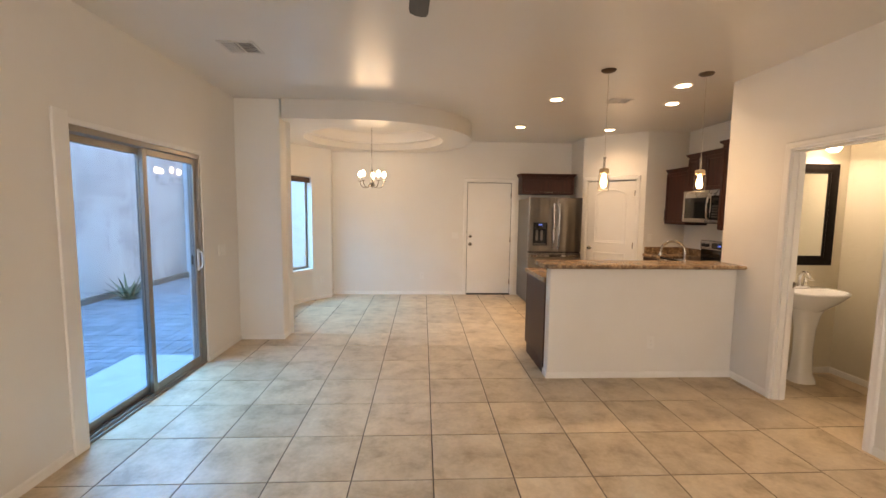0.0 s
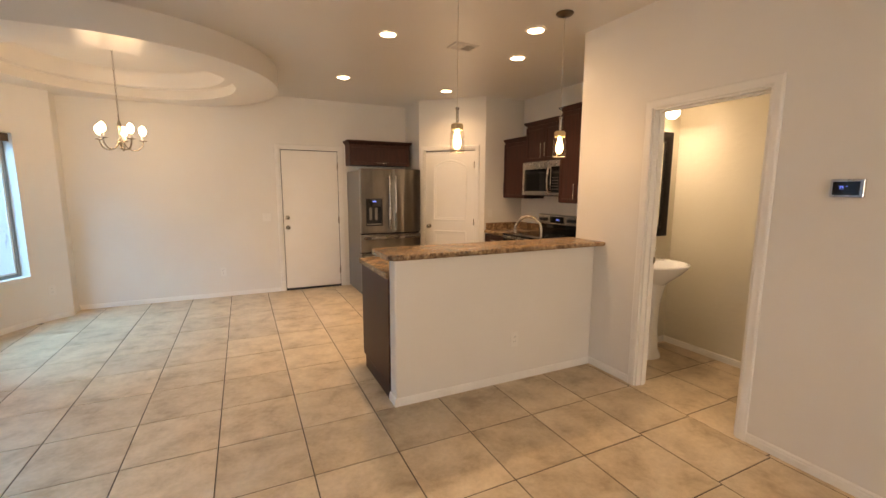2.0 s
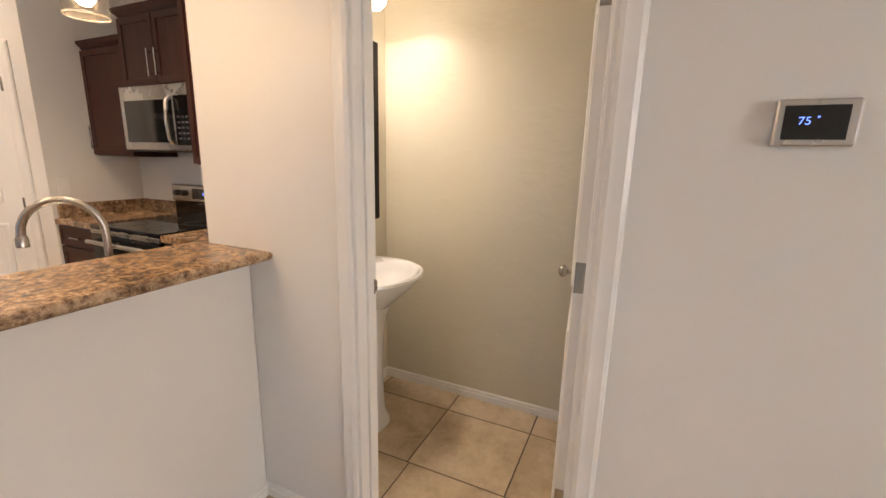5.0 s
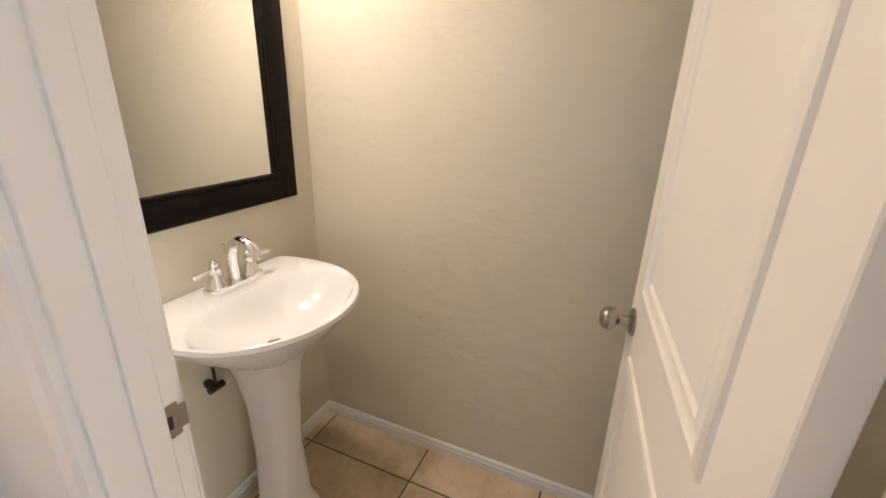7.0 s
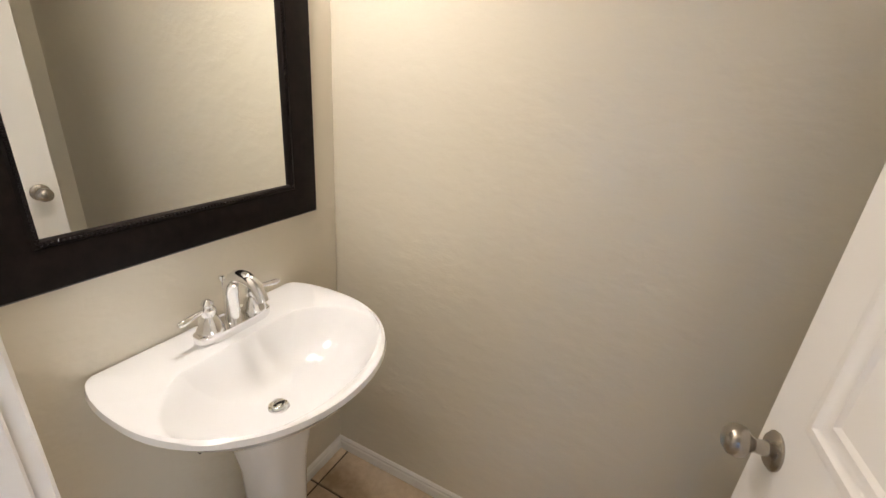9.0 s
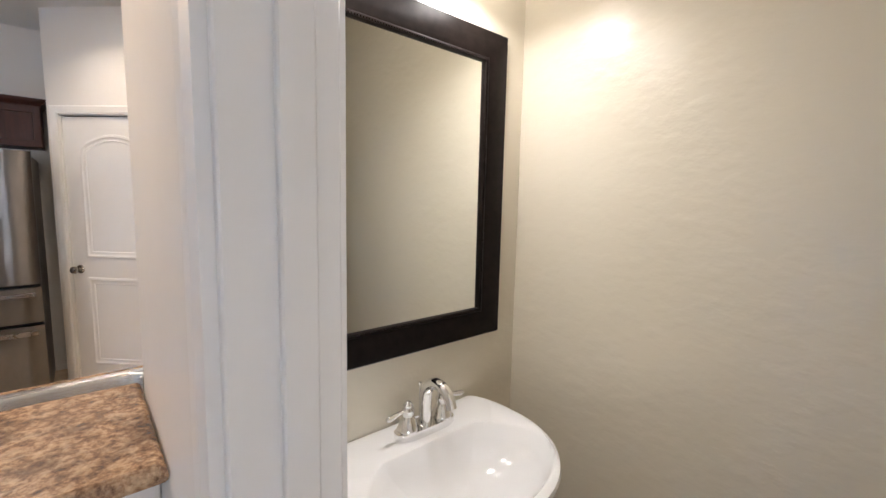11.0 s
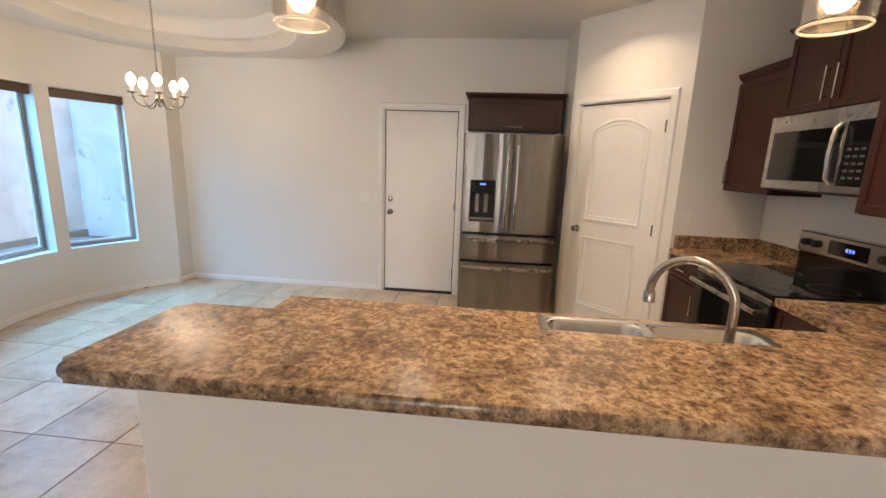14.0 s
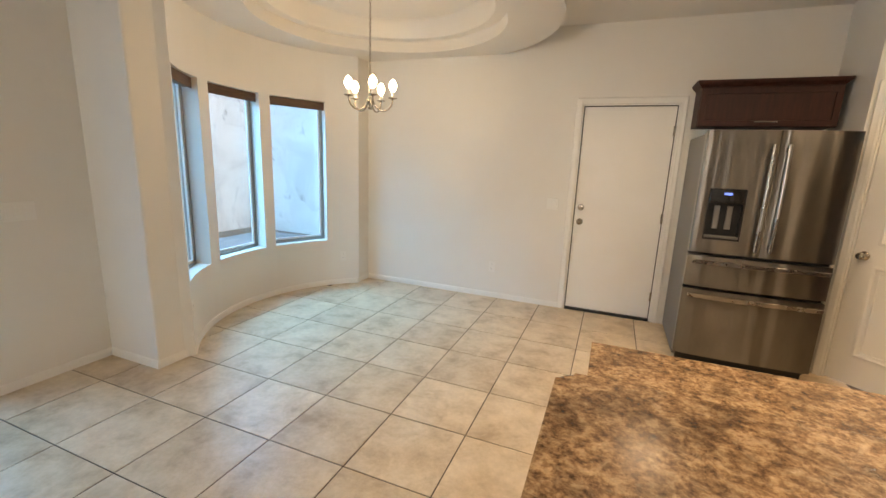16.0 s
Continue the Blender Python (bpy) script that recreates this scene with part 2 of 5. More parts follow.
M_SINK = mat("sink_steel", (0.72, 0.71, 0.69), 0.24, 1.0)
rough_from(M_SINK, noise_tex(M_SINK, world_co(M_SINK, (30, 4, 4)), 1.0, 4, 0.6), 0.20, 0.30)


def glowing(name, colour, strength):
    m = mat(name, colour, 0.5)
    b = m.node_tree.nodes["Principled BSDF"]
    b.inputs["Emission Color"].default_value = (*colour, 1)
    b.inputs["Emission Strength"].default_value = strength
    return m


M_BULB = glowing("bulb_glow", (1.0, 0.84, 0.62), 10)
M_FIL = glowing("filament_glow", (1.0, 0.76, 0.46), 9)
M_GLOBE = glowing("globe_glow", (1.0, 0.90, 0.74), 6)
M_CAN = glowing("can_glow", (1.0, 0.86, 0.66), 14)
M_BLUE = glowing("blue_display", (0.10, 0.22, 1.0), 0.7)


def stucco(name, tones):
    m = mat(name, tones[1], 0.9)
    co = world_co(m)
    a = ramp(m, noise_tex(m, co, 1.1, 5, 0.62, 0.8), list(zip((0.34, 0.5, 0.7), tones)))
    marks = ramp(m, noise_tex(m, world_co(m, (1.0, 1.0, 0.7)), 3.4, 5, 0.6, 1.2), [(0.62, (1, 1, 1)), (0.70, (0.55, 0.53, 0.52))])
    base_from(m, mixed(m, 0.9, a, marks, 'MULTIPLY'))
    bumped(m, noise_tex(m, co, 30, 5, 0.65), 0.5, 0.01)
    return m


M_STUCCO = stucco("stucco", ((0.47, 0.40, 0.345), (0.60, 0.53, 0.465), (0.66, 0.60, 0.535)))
# Paler stucco copy; its tones stand in for sunlight on the end wall.
M_STUCCO_LIT = stucco("pale_stucco", ((0.70, 0.69, 0.64), (0.80, 0.80, 0.76), (0.84, 0.84, 0.80)))
M_PAVER = mat("concrete_paver", (0.3, 0.27, 0.25), 0.85)
_nt, _ns, _ls, _b = nodes_of(M_PAVER)
_info = _ns.new("ShaderNodeObjectInfo")
_geo = _ns.new("ShaderNodeNewGeometry")
_c = ramp(M_PAVER, _geo.outputs["Random Per Island"], [(0.0, (0.19, 0.225, 0.235)), (1.0, (0.31, 0.345, 0.355))])
_d = ramp(M_PAVER, noise_tex(M_PAVER, world_co(M_PAVER), 18, 5), [(0.3, (0.8, 0.8, 0.8)), (0.7, (1, 1, 1))])
base_from(M_PAVER, mixed(M_PAVER, 1.0, _c, _d, 'MULTIPLY'))
M_SAND = mat("joint_sand", (0.17, 0.15, 0.13), 0.95)
M_CONC = mat("pale_concrete", (0.6, 0.57, 0.53), 0.85)
base_from(M_CONC, ramp(M_CONC, noise_tex(M_CONC, world_co(M_CONC), 5, 5), [(0.3, (0.55, 0.52, 0.48)), (0.7, (0.64, 0.61, 0.57))]))
M_SOIL = mat("ground_soil", (0.22, 0.17, 0.125), 0.95)
base_from(M_SOIL, ramp(M_SOIL, noise_tex(M_SOIL, world_co(M_SOIL), 2, 6), [(0.3, (0.17, 0.13, 0.095)), (0.7, (0.27, 0.215, 0.16))]))
M_LEAF = mat("agave_leaf", (0.10, 0.14, 0.06), 0.5)

# ---- mesh helpers ----


def link(name, bm, material, smooth=False):
    me = bpy.data.meshes.new(name)
    bmesh.ops.recalc_face_normals(bm, faces=bm.faces)
    bm.to_mesh(me)
    bm.free()
    me.materials.append(material)
    if smooth:
        me.polygons.foreach_set("use_smooth", [True] * len(me.polygons))
        me.set_sharp_from_angle(angle=radians(38))
    return new(name, me)


def part(name, bm, material, parent, label="", smooth=False):
    ob = link(name, bm, material, smooth)
    ob.parent = parent
    if label:
        ob["label"] = label
    return ob


def thing(name, m, label, category, group=""):
    ob = new(name)
    ob.empty_display_size = 0.1
    ob.matrix_world = m
    return tagged(ob, label, category, group)


def box(bm, x0, x1, y0, y1, z0, z1, bev=0.0, seg=1):
    g = bmesh.ops.create_cube(bm, size=1, matrix=Matrix.LocRotScale(((x0 + x1) / 2, (y0 + y1) / 2, (z0 + z1) / 2), None, (x1 - x0, y1 - y0, z1 - z0)))
    if bev:
        vs = set(g["verts"])
        es = [e for e in bm.edges if e.verts[0] in vs and e.verts[1] in vs]
        bmesh.ops.bevel(bm, geom=es, offset=bev, segments=seg, affect='EDGES', profile=0.5)
    return bm


def boxes(*dims, bev=0.0, seg=1):
    bm = bmesh.new()
    for d in dims:
        box(bm, *d, bev=bev, seg=seg)
    return bm


def lathe(profile, n=32, axis_m=None, bm=None):
    """Turns (radius, height) pairs round z."""
    bm = bm or bmesh.new()
    rings = []
    for r, z in profile:
        if r < 1e-6:
            rings.append([bm.verts.new((0, 0, z))])
        else:
            rings.append([bm.verts.new((r * math.cos(2 * math.pi * k / n), r * math.sin(2 * math.pi * k / n), z)) for k in range(n)])
    made = [v for r in rings for v in r]
    for a, b_ in zip(rings, rings[1:]):
        for k in range(n):
            k2 = (k + 1) % n
            if len(a) == 1 and len(b_) == 1:
                continue
            if len(a) == 1:
                bm.faces.new((a[0], b_[k], b_[k2]))
            elif len(b_) == 1:
                bm.faces.new((a[k], a[k2], b_[0]))
            else:
                bm.faces.new((a[k], a[k2], b_[k2], b_[k]))
    if axis_m is not None:
        bmesh.ops.transform(bm, matrix=axis_m, verts=made)
    return bm


def tube(pts, r, n=12, bm=None, caps=True):
    """A round bar along points; r is a number or one for each point."""
    bm = bm or bmesh.new()
    pts = [Vector(p) for p in pts]
    rs = r if isinstance(r, (list, tuple)) else [r] * len(pts)
    rings, up = [], None
    for i, p in enumerate(pts):
        d = (pts[min(i + 1, len(pts) - 1)] - pts[max(i - 1, 0)]).normalized()
        if up is None:
            up = Vector((0, 0, 1)) if abs(d.z) < 0.9 else Vector((1, 0, 0))
        side = d.cross(up).normalized()
        up = side.cross(d).normalized()
        rings.append([bm.verts.new(p + rs[i] * (math.cos(2 * math.pi * k / n) * side + math.sin(2 * math.pi * k / n) * up)) for k in range(n)])
    for a, b_ in zip(rings, rings[1:]):
        for k in range(n):
            bm.faces.new((a[k], a[(k + 1) % n], b_[(k + 1) % n], b_[k]))
    if caps:
        bm.faces.new(rings[0][::-1])
        bm.faces.new(rings[-1])
    return bm


def sweep(pts, profile, normal, closed=True, bm=None):
    """Mitres a profile of (outward, proud) pairs along a flat outline."""
    bm = bm or bmesh.new()
    pts, normal = [Vector(p) for p in pts], Vector(normal).normalized()
    n = len(pts)
    rings = []
    for i, p in enumerate(pts):
        a = (p - pts[i - 1]).normalized() if (closed or i) else (pts[1] - p).normalized()
        b_ = (pts[(i + 1) % n] - p).normalized() if (closed or i < n - 1) else a
        s1, s2 = a.cross(normal), b_.cross(normal)
        s = (s1 + s2).normalized()
        k = 1 / max(0.3, s.dot(s1))
        rings.append([bm.verts.new(p + s * (u * k) + normal * v) for u, v in profile])
    for i in range(n if closed else n - 1):
        a, b_ = rings[i], rings[(i + 1) % n]
        for k in range(len(profile) - 1):
            bm.faces.new((a[k], a[k + 1], b_[k + 1], b_[k]))
    if not closed:
        bm.faces.new(rings[0])
        bm.faces.new(rings[-1][::-1])
    return bm


def prism(pts2, z0, z1, bm=None):
    """An upright block over an outline of (x, y) pairs."""
    bm = bm or bmesh.new()
    lo = [bm.verts.new((x, y, z0)) for x, y in pts2]
    hi = [bm.verts.new((x, y, z1)) for x, y in pts2]
    n = len(pts2)
    bm.faces.new(lo[::-1])
    bm.faces.new(hi)
    for i in range(n):
        bm.faces.new((lo[i], lo[(i + 1) % n], hi[(i + 1) % n], hi[i]))
    return bm


def structure(name, bm, material, label="", smooth=False):
    return tagged(link(name, bm, material, smooth), label, "", "", "structure")


def arc(c, r, a0, a1, n):
    return [(c[0] + r * math.cos(radians(a0 + (a1 - a0) * k / n)), c[1] + r * math.sin(radians(a0 + (a1 - a0) * k / n))) for k in range(n + 1)]


# ---- the plan ----
XW, XE = -1.21, 3.83          # living room, slider wall and bath wall
YN, YS = 7.945, -2.6          # entry wall, wall behind the start
XK, YK = 4.95, 6.66           # kitchen range wall, wall beside the pantry
BAY_C, BAY_R = (0.17, 6.62), 1.37
TRAY_C, TRAY_R, TRAY_Z = (0.20, 6.70), 1.42, 2.55
WT = 0.15
BATH_X0, BATH_X1, BATH_Y0, BATH_Y1 = 3.937, 4.908, 2.45, 4.17

# walls
SL_Y0, SL_Y1, SL_TOP = 3.03, 4.54, 2.03
structure("wall_west", boxes((XW - WT, XW, YS, SL_Y0, 0, CEIL), (XW - WT, XW, SL_Y1, 5.29, 0, CEIL), (XW - WT, XW, SL_Y0, SL_Y1, SL_TOP, CEIL)), M_WALL)
structure("wall_south", boxes((XW - WT, 0.3, YS - WT, YS, 0, CEIL), (2.3, XE + 0.12, YS - WT, YS, 0, CEIL), (0.3, 2.3, YS - WT, YS, 0, 0.85), (0.3, 2.3, YS - WT, YS, 2.15, CEIL)), M_WALL)
structure("wall_column", boxes((XW - WT, -0.71, 5.29, 5.29 + 0.26, 0, CEIL), bev=0.012, seg=2), M_WALL)
structure("wall_bay_north", boxes((-0.95, -0.69, 7.69, YN + WT, 0, CEIL)), M_WALL)
EN_X0, EN_X1, EN_TOP = 1.70, 2.535, 2.06
structure("wall_north", boxes((-0.69, EN_X0, YN, YN + WT, 0, CEIL), (EN_X1, 3.60, YN, YN + WT, 0, CEIL), (EN_X0, EN_X1, YN, YN + WT, EN_TOP, CEIL)), M_WALL)
# bath wall, with its doorway
BD_Y0, BD_Y1, BD_TOP = 2.868, 3.606, 2.05
structure("wall_bath_west", boxes((XE, XE + 0.107, YS, BD_Y0, 0, CEIL), (XE, XE + 0.107, BD_Y1, 4.305, 0, CEIL), (XE, XE + 0.107, BD_Y0, BD_Y1, BD_TOP, CEIL)), M_WALL)
structure("wall_bath_north", boxes((BATH_X0, XK + WT, BATH_Y1, 4.305, 0, CEIL)), M_BATH)
structure("wall_bath_east", boxes((BATH_X1, BATH_X1 + 0.12, BATH_Y0 - 0.12, BATH_Y1, 0, CEIL)), M_BATH)
structure("wall_bath_south", boxes((BATH_X0, BATH_X1, BATH_Y0 - 0.12, BATH_Y0, 0, CEIL)), M_BATH)
structure("wall_kitchen_east", boxes((XK, XK + WT, 4.305, YK, 0, CEIL)), M_WALL)
structure("wall_kitchen_north", boxes((4.31, XK + WT, YK, YK + WT, 0, CEIL)), M_WALL)
structure("wall_fridge_side", boxes((3.60, 3.60 + 0.1, 7.37, YN + WT, 0, CEIL)), M_WALL)
# pantry wall, at forty-five degrees, with its door
PAN = pose(3.60, 7.37, 0, 0, 0, -45)
PD0, PD1, PD_TOP = 0.085, 0.865, 2.055
bm = boxes((0, PD0, 0, 0.12, 0, CEIL), (PD1, 1.004, 0, 0.12, 0, CEIL), (PD0, PD1, 0, 0.12, PD_TOP, CEIL))
bmesh.ops.transform(bm, matrix=PAN, verts=bm.verts)
structure("wall_pantry", bm, M_WALL)

# bay wall: arc with three windows
WIN_Z0, WIN_Z1 = 0.535, 2.05
WINS = [(-48.5, -24.5), (-18.5, 7.0), (12.0, 37.0)]
BAY_T = 0.2


def arc_block(a0, a1, z0, z1, bm, n=6):
    pts = arc(BAY_C, BAY_R, 180 - a0, 180 - a1, n) + arc(BAY_C, BAY_R + BAY_T, 180 - a1, 180 - a0, n)
    prism(pts, z0, z1, bm)


bm = bmesh.new()
edges = [-52.2] + [a for w in WINS for a in w] + [52.2]
for k, (a0, a1) in enumerate(zip(edges, edges[1:])):
    if k % 2 == 0:
        arc_block(a0, a1, 0, CEIL, bm)
    else:
        arc_block(a0, a1, 0, WIN_Z0, bm)
        arc_block(a0, a1, WIN_Z1, CEIL, bm)
structure("wall_bay", bm, M_WALL, smooth=True)

# half wall of the peninsula
structure("wall_peninsula", boxes((2.072, XE, 4.08, 4.20, 0, 1.035), bev=0.012, seg=2), M_WALL)

# floor bed, ceiling and dropped tray
structure("floor", boxes((XW - 0.1, XE + 0.1, YS, YN, -0.12, -0.003), (XE + 0.1, XK, 2.40, YN, -0.12, -0.003)), M_GROUT, "cream ceramic tile floor with dark grout lines")
bm = bmesh.new()
n = 72
hole = arc(TRAY_C, 1.12, 0, 360, n)[:-1]
outer = []
for k in range(n):
    a = 2 * math.pi * k / n
    dx, dy = math.cos(a), math.sin(a)
    tx = ((XK + 0.3 - TRAY_C[0]) if dx > 0 else (-1.9 - TRAY_C[0])) / dx if abs(dx) > 1e-9 else 1e9
    ty = ((YN + 0.3 - TRAY_C[1]) if dy > 0 else (YS - 0.2 - TRAY_C[1])) / dy if abs(dy) > 1e-9 else 1e9
    s = min(tx, ty)
    outer.append((TRAY_C[0] + s * dx, TRAY_C[1] + s * dy))
vi = [bm.verts.new((x, y, CEIL)) for x, y in hole]
vo = [bm.verts.new((x, y, CEIL)) for x, y in outer]
for k in range(n):
    bm.faces.new((vi[k], vi[(k + 1) % n], vo[(k + 1) % n], vo[k]))
corner = [bm.verts.new(p) for p in ((XK + 0.3, YS - 0.2, CEIL), (XK + 0.3, YN + 0.3, CEIL), (-1.9, YN + 0.3, CEIL), (-1.9, YS - 0.2, CEIL))]
for c in corner:
    near = sorted(vo, key=lambda v: (v.co - c.co).length)
    east = min((v for v in vo if abs(v.co.x - c.co.x) < 1e-6), key=lambda v: (v.co - c.co).length)
    north = min((v for v in vo if abs(v.co.y - c.co.y) < 1e-6), key=lambda v: (v.co - c.co).length)
    if east is not north:
        bm.faces.new((c, east, north))
ex = bmesh.ops.extrude_face_region(bm, geom=list(bm.faces))
bmesh.ops.translate(bm, vec=(0, 0, 0.5), verts=[v for v in ex["geom"] if isinstance(v, bmesh.types.BMVert)])
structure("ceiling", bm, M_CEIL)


def d_outline():
    """The dropped soffit: straight from the column, then round to the entry wall."""
    tip = math.degrees(math.asin((YN - TRAY_C[1]) / TRAY_R))
    front = [(-0.70, 5.285), (TRAY_C[0] - 0.2, 5.283)]
    return front + arc(TRAY_C, TRAY_R, -88, tip, 48)


TR_IN = 1.0
bm = bmesh.new()
right = d_outline()
left = arc(BAY_C, BAY_R + 0.06, 180 - 52, 180 + 52, 24)
outline = right + [(-0.72, YN + 0.02), (-0.72, 7.70)] + left + [(-0.72, 5.5)]
m_in = len(outline)


def along_ray(a):
    """Where the way at angle a from the tray's middle leaves the outline."""
    d = Vector((math.cos(a), math.sin(a)))
    best = None
    for i in range(m_in):
        p, q = Vector(outline[i]), Vector(outline[(i + 1) % m_in])
        e = q - p
        den = d.x * e.y - d.y * e.x
        if abs(den) < 1e-9:
            continue
        w = p - Vector(TRAY_C)
        s, u = (w.x * e.y - w.y * e.x) / den, (w.x * d.y - w.y * d.x) / den
        if s > 0 and -1e-6 <= u <= 1 + 1e-6 and (best is None or s > best):
            best = s
    return Vector(TRAY_C) + d * best


ns_ = 180
rims = []
ring_in = [(TRAY_C[0] + TR_IN * math.cos(2 * math.pi * k / ns_), TRAY_C[1] + TR_IN * math.sin(2 * math.pi * k / ns_)) for k in range(ns_)]
ring_out = [along_ray(2 * math.pi * k / ns_) for k in range(ns_)]
levels = [("top", ring_out, CEIL + 0.02), ("out", ring_out, TRAY_Z), ("in", ring_in, TRAY_Z), ("up", ring_in, TRAY_Z + 0.105)]
for r_, z_ in ((0.90, TRAY_Z + 0.105), (0.885, TRAY_Z + 0.125), (0.87, TRAY_Z + 0.22), (0.83, TRAY_Z + 0.26), (0.4, TRAY_Z + 0.285)):
    levels.append(("", [(TRAY_C[0] + (x - TRAY_C[0]) * r_ / TR_IN, TRAY_C[1] + (y - TRAY_C[1]) * r_ / TR_IN) for x, y in ring_in], z_))
for _, ring, z_ in levels:
    rims.append([bm.verts.new((p[0], p[1], z_)) for p in ring])
for a, b_ in zip(rims, rims[1:]):
    for k in range(ns_):
        bm.faces.new((a[k], a[(k + 1) % ns_], b_[(k + 1) % ns_], b_[k]))
bm.faces.new(rims[-1])
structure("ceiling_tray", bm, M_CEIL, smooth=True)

# floor tiles
TX, TY = 0.467, 0.478
GX, GY = 0.987, 3.12
tile_bm = boxes((-TX / 2 + 0.0034, TX / 2 - 0.0034, -TY / 2 + 0.0034, TY / 2 - 0.0034, -0.01, 0.0))
top = [e for e in tile_bm.edges if all(v.co.z > -0.001 for v in e.verts)]
bmesh.ops.bevel(tile_bm, geom=top, offset=0.0015, segments=1, affect='EDGES')
tile_me = bpy.data.meshes.new("tile")
tile_bm.to_mesh(tile_me)
tile_bm.free()
tile_me.materials.append(M_TILE)
FLOOR = bpy.data.objects["floor"]
rnd = random.Random(4)


def tile_wanted(cx, cy):
    if cy > YN + 0.2 or cy < YS - 0.1 or cx < XW - 0.2 or cx > XK + 0.2:
        return False
    if cx > XE + 0.3 and cy < 2.3:
        return False
    if cx < -0.9 and cy > 5.3:
        return math.hypot(cx + 0.1 - BAY_C[0], cy - BAY_C[1]) < BAY_R + 0.12
    if cx > 3.7 and cy > 6.8:
        return False
    return True


for i in range(-6, 10):
    for j in range(-13, 11):
        cx, cy = GX + (i + 0.5) * TX, GY + (j + 0.5) * TY
        if tile_wanted(cx, cy):
            ob = new("tile", tile_me)
            ob.parent = FLOOR
            ob.matrix_basis = pose(cx, cy + (0.0, 0.018, 0.036, 0.048)[max(0, min(3, i - 4))], rnd.uniform(-0.0006, 0.0006), rnd.uniform(-0.05, 0.05), rnd.uniform(-0.05, 0.05), rnd.choice((0, 180)))

# patio and garden wall
structure("ground", boxes((-400, 400, -400, 400, -0.4, -0.13)), M_SOIL)
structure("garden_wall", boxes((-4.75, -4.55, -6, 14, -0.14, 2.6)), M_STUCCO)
# The end wall's brightness is put into its stucco colour.
structure("garden_wall_end", boxes((-4.549, 3.0, 10.28, 10.48, -0.14, 2.6)), M_STUCCO_LIT)
structure("garden_wall_foot", boxes((-4.549, -4.50, -6, 10.279, -0.14, 0.05), bev=0.01), M_SOIL)

# ---- trim ----
CASE = [(0.0, 0.0), (0.0, 0.012), (0.012, 0.017), (0.026, 0.013), (0.046, 0.016), (0.056, 0.010), (0.058, 0.0)]


def casing(name, m, w, h, label, double=False):
    """A moulded casing round three sides of an opening; m puts x across and z up, with y into the wall."""
    pts = [(0, 0, 0), (0, 0, h), (w, 0, h), (w, 0, 0)]
    bm = sweep(pts, [(-u, v) for u, v in CASE], (0, -1, 0), closed=False)
    bmesh.ops.transform(bm, matrix=m, verts=bm.verts)
    return structure(name, bm, M_TRIM, label, smooth=True)


def jamb(name, m, w, h, depth, t=0.018):
    bm = boxes((0, t, 0, depth, 0, h - t), (w - t, w, 0, depth, 0, h - t), (0, w, 0, depth, h - t, h),
               (t, t + 0.011, depth * 0.42, depth * 0.42 + 0.034, 0, h - t - 0.011), (w - t - 0.011, w - t, depth * 0.42, depth * 0.42 + 0.034, 0, h - t - 0.011), (t, w - t, depth * 0.42, depth * 0.42 + 0.034, h - t - 0.011, h - t), bev=0.002)
    bmesh.ops.transform(bm, matrix=m, verts=bm.verts)
    return structure(name, bm, M_TRIM)


BASE = [(0.0, 0.0), (0.011, 0.0), (0.011, 0.034), (0.008, 0.040), (0.0085, 0.048), (0.004, 0.055), (0.0, 0.058)]


def baseboard(pts):
    """Runs along (x, y) points with the room on the left-hand side."""
    bm = sweep([(x, y, 0.0) for x, y in pts], [(-u, v) for u, v in BASE], (0, 0, 1), closed=False)
    return structure("baseboard", bm, M_TRIM, smooth=False)


baseboard([(XW, 2.914), (XW, YS), (XE, YS), (XE, BD_Y0 - 0.058)][::1])
baseboard([(XE, BD_Y1 + 0.058), (XE, 4.08), (2.072, 4.08), (2.072, 4.20)])
bay_pts = arc(BAY_C, BAY_R, 180 + 51.1, 180 - 51.1, 28)
baseboard([(EN_X0 - 0.062, YN), (-0.69, YN), (-0.69, 7.70)] + bay_pts[::-1] + [(-0.71, 5.53), (-0.71, 5.29), (XW, 5.29), (XW, SL_Y1 + 0.01)])
baseboard([(BATH_X0, BATH_Y1), (BATH_X0, BD_Y1 + 0.06)])
baseboard([(BATH_X0, BATH_Y0), (BATH_X1, BATH_Y0), (BATH_X1, BATH_Y1), (BATH_X0, BATH_Y1)])
baseboard([(3.60, YN), (EN_X1 + 0.062, YN)])

# bath doorway: the wall runs along y, so x of the frame maps to -y
BATH_M = Matrix(((0, 1, 0, XE), (-1, 0, 0, BD_Y1), (0, 0, 1, 0), (0, 0, 0, 1)))
casing("trim_bath_door", BATH_M, BD_Y1 - BD_Y0, BD_TOP, "moulded white door casing")
jamb("jamb_bath_door", BATH_M, BD_Y1 - BD_Y0, BD_TOP, 0.107, 0.014)
BATH_IN = Matrix(((0, -1, 0, XE + 0.107), (1, 0, 0, BD_Y0), (0, 0, 1, 0), (0, 0, 0, 1)))
casing("trim_bath_door_inner", BATH_IN, BD_Y1 - BD_Y0, BD_TOP, "moulded white door casing")
casing("trim_entry_door", pose(EN_X0, YN, 0), EN_X1 - EN_X0, EN_TOP, "moulded white door casing")
jamb("jamb_entry_door", pose(EN_X0, YN, 0), EN_X1 - EN_X0, EN_TOP, 0.14, 0.014)
casing("trim_pantry_door", PAN @ pose(PD0, 0, 0), PD1 - PD0, PD_TOP, "moulded white door casing")
jamb("jamb_pantry_door", PAN @ pose(PD0, 0, 0), PD1 - PD0, PD_TOP, 0.12, 0.01)

# ---- doors ----


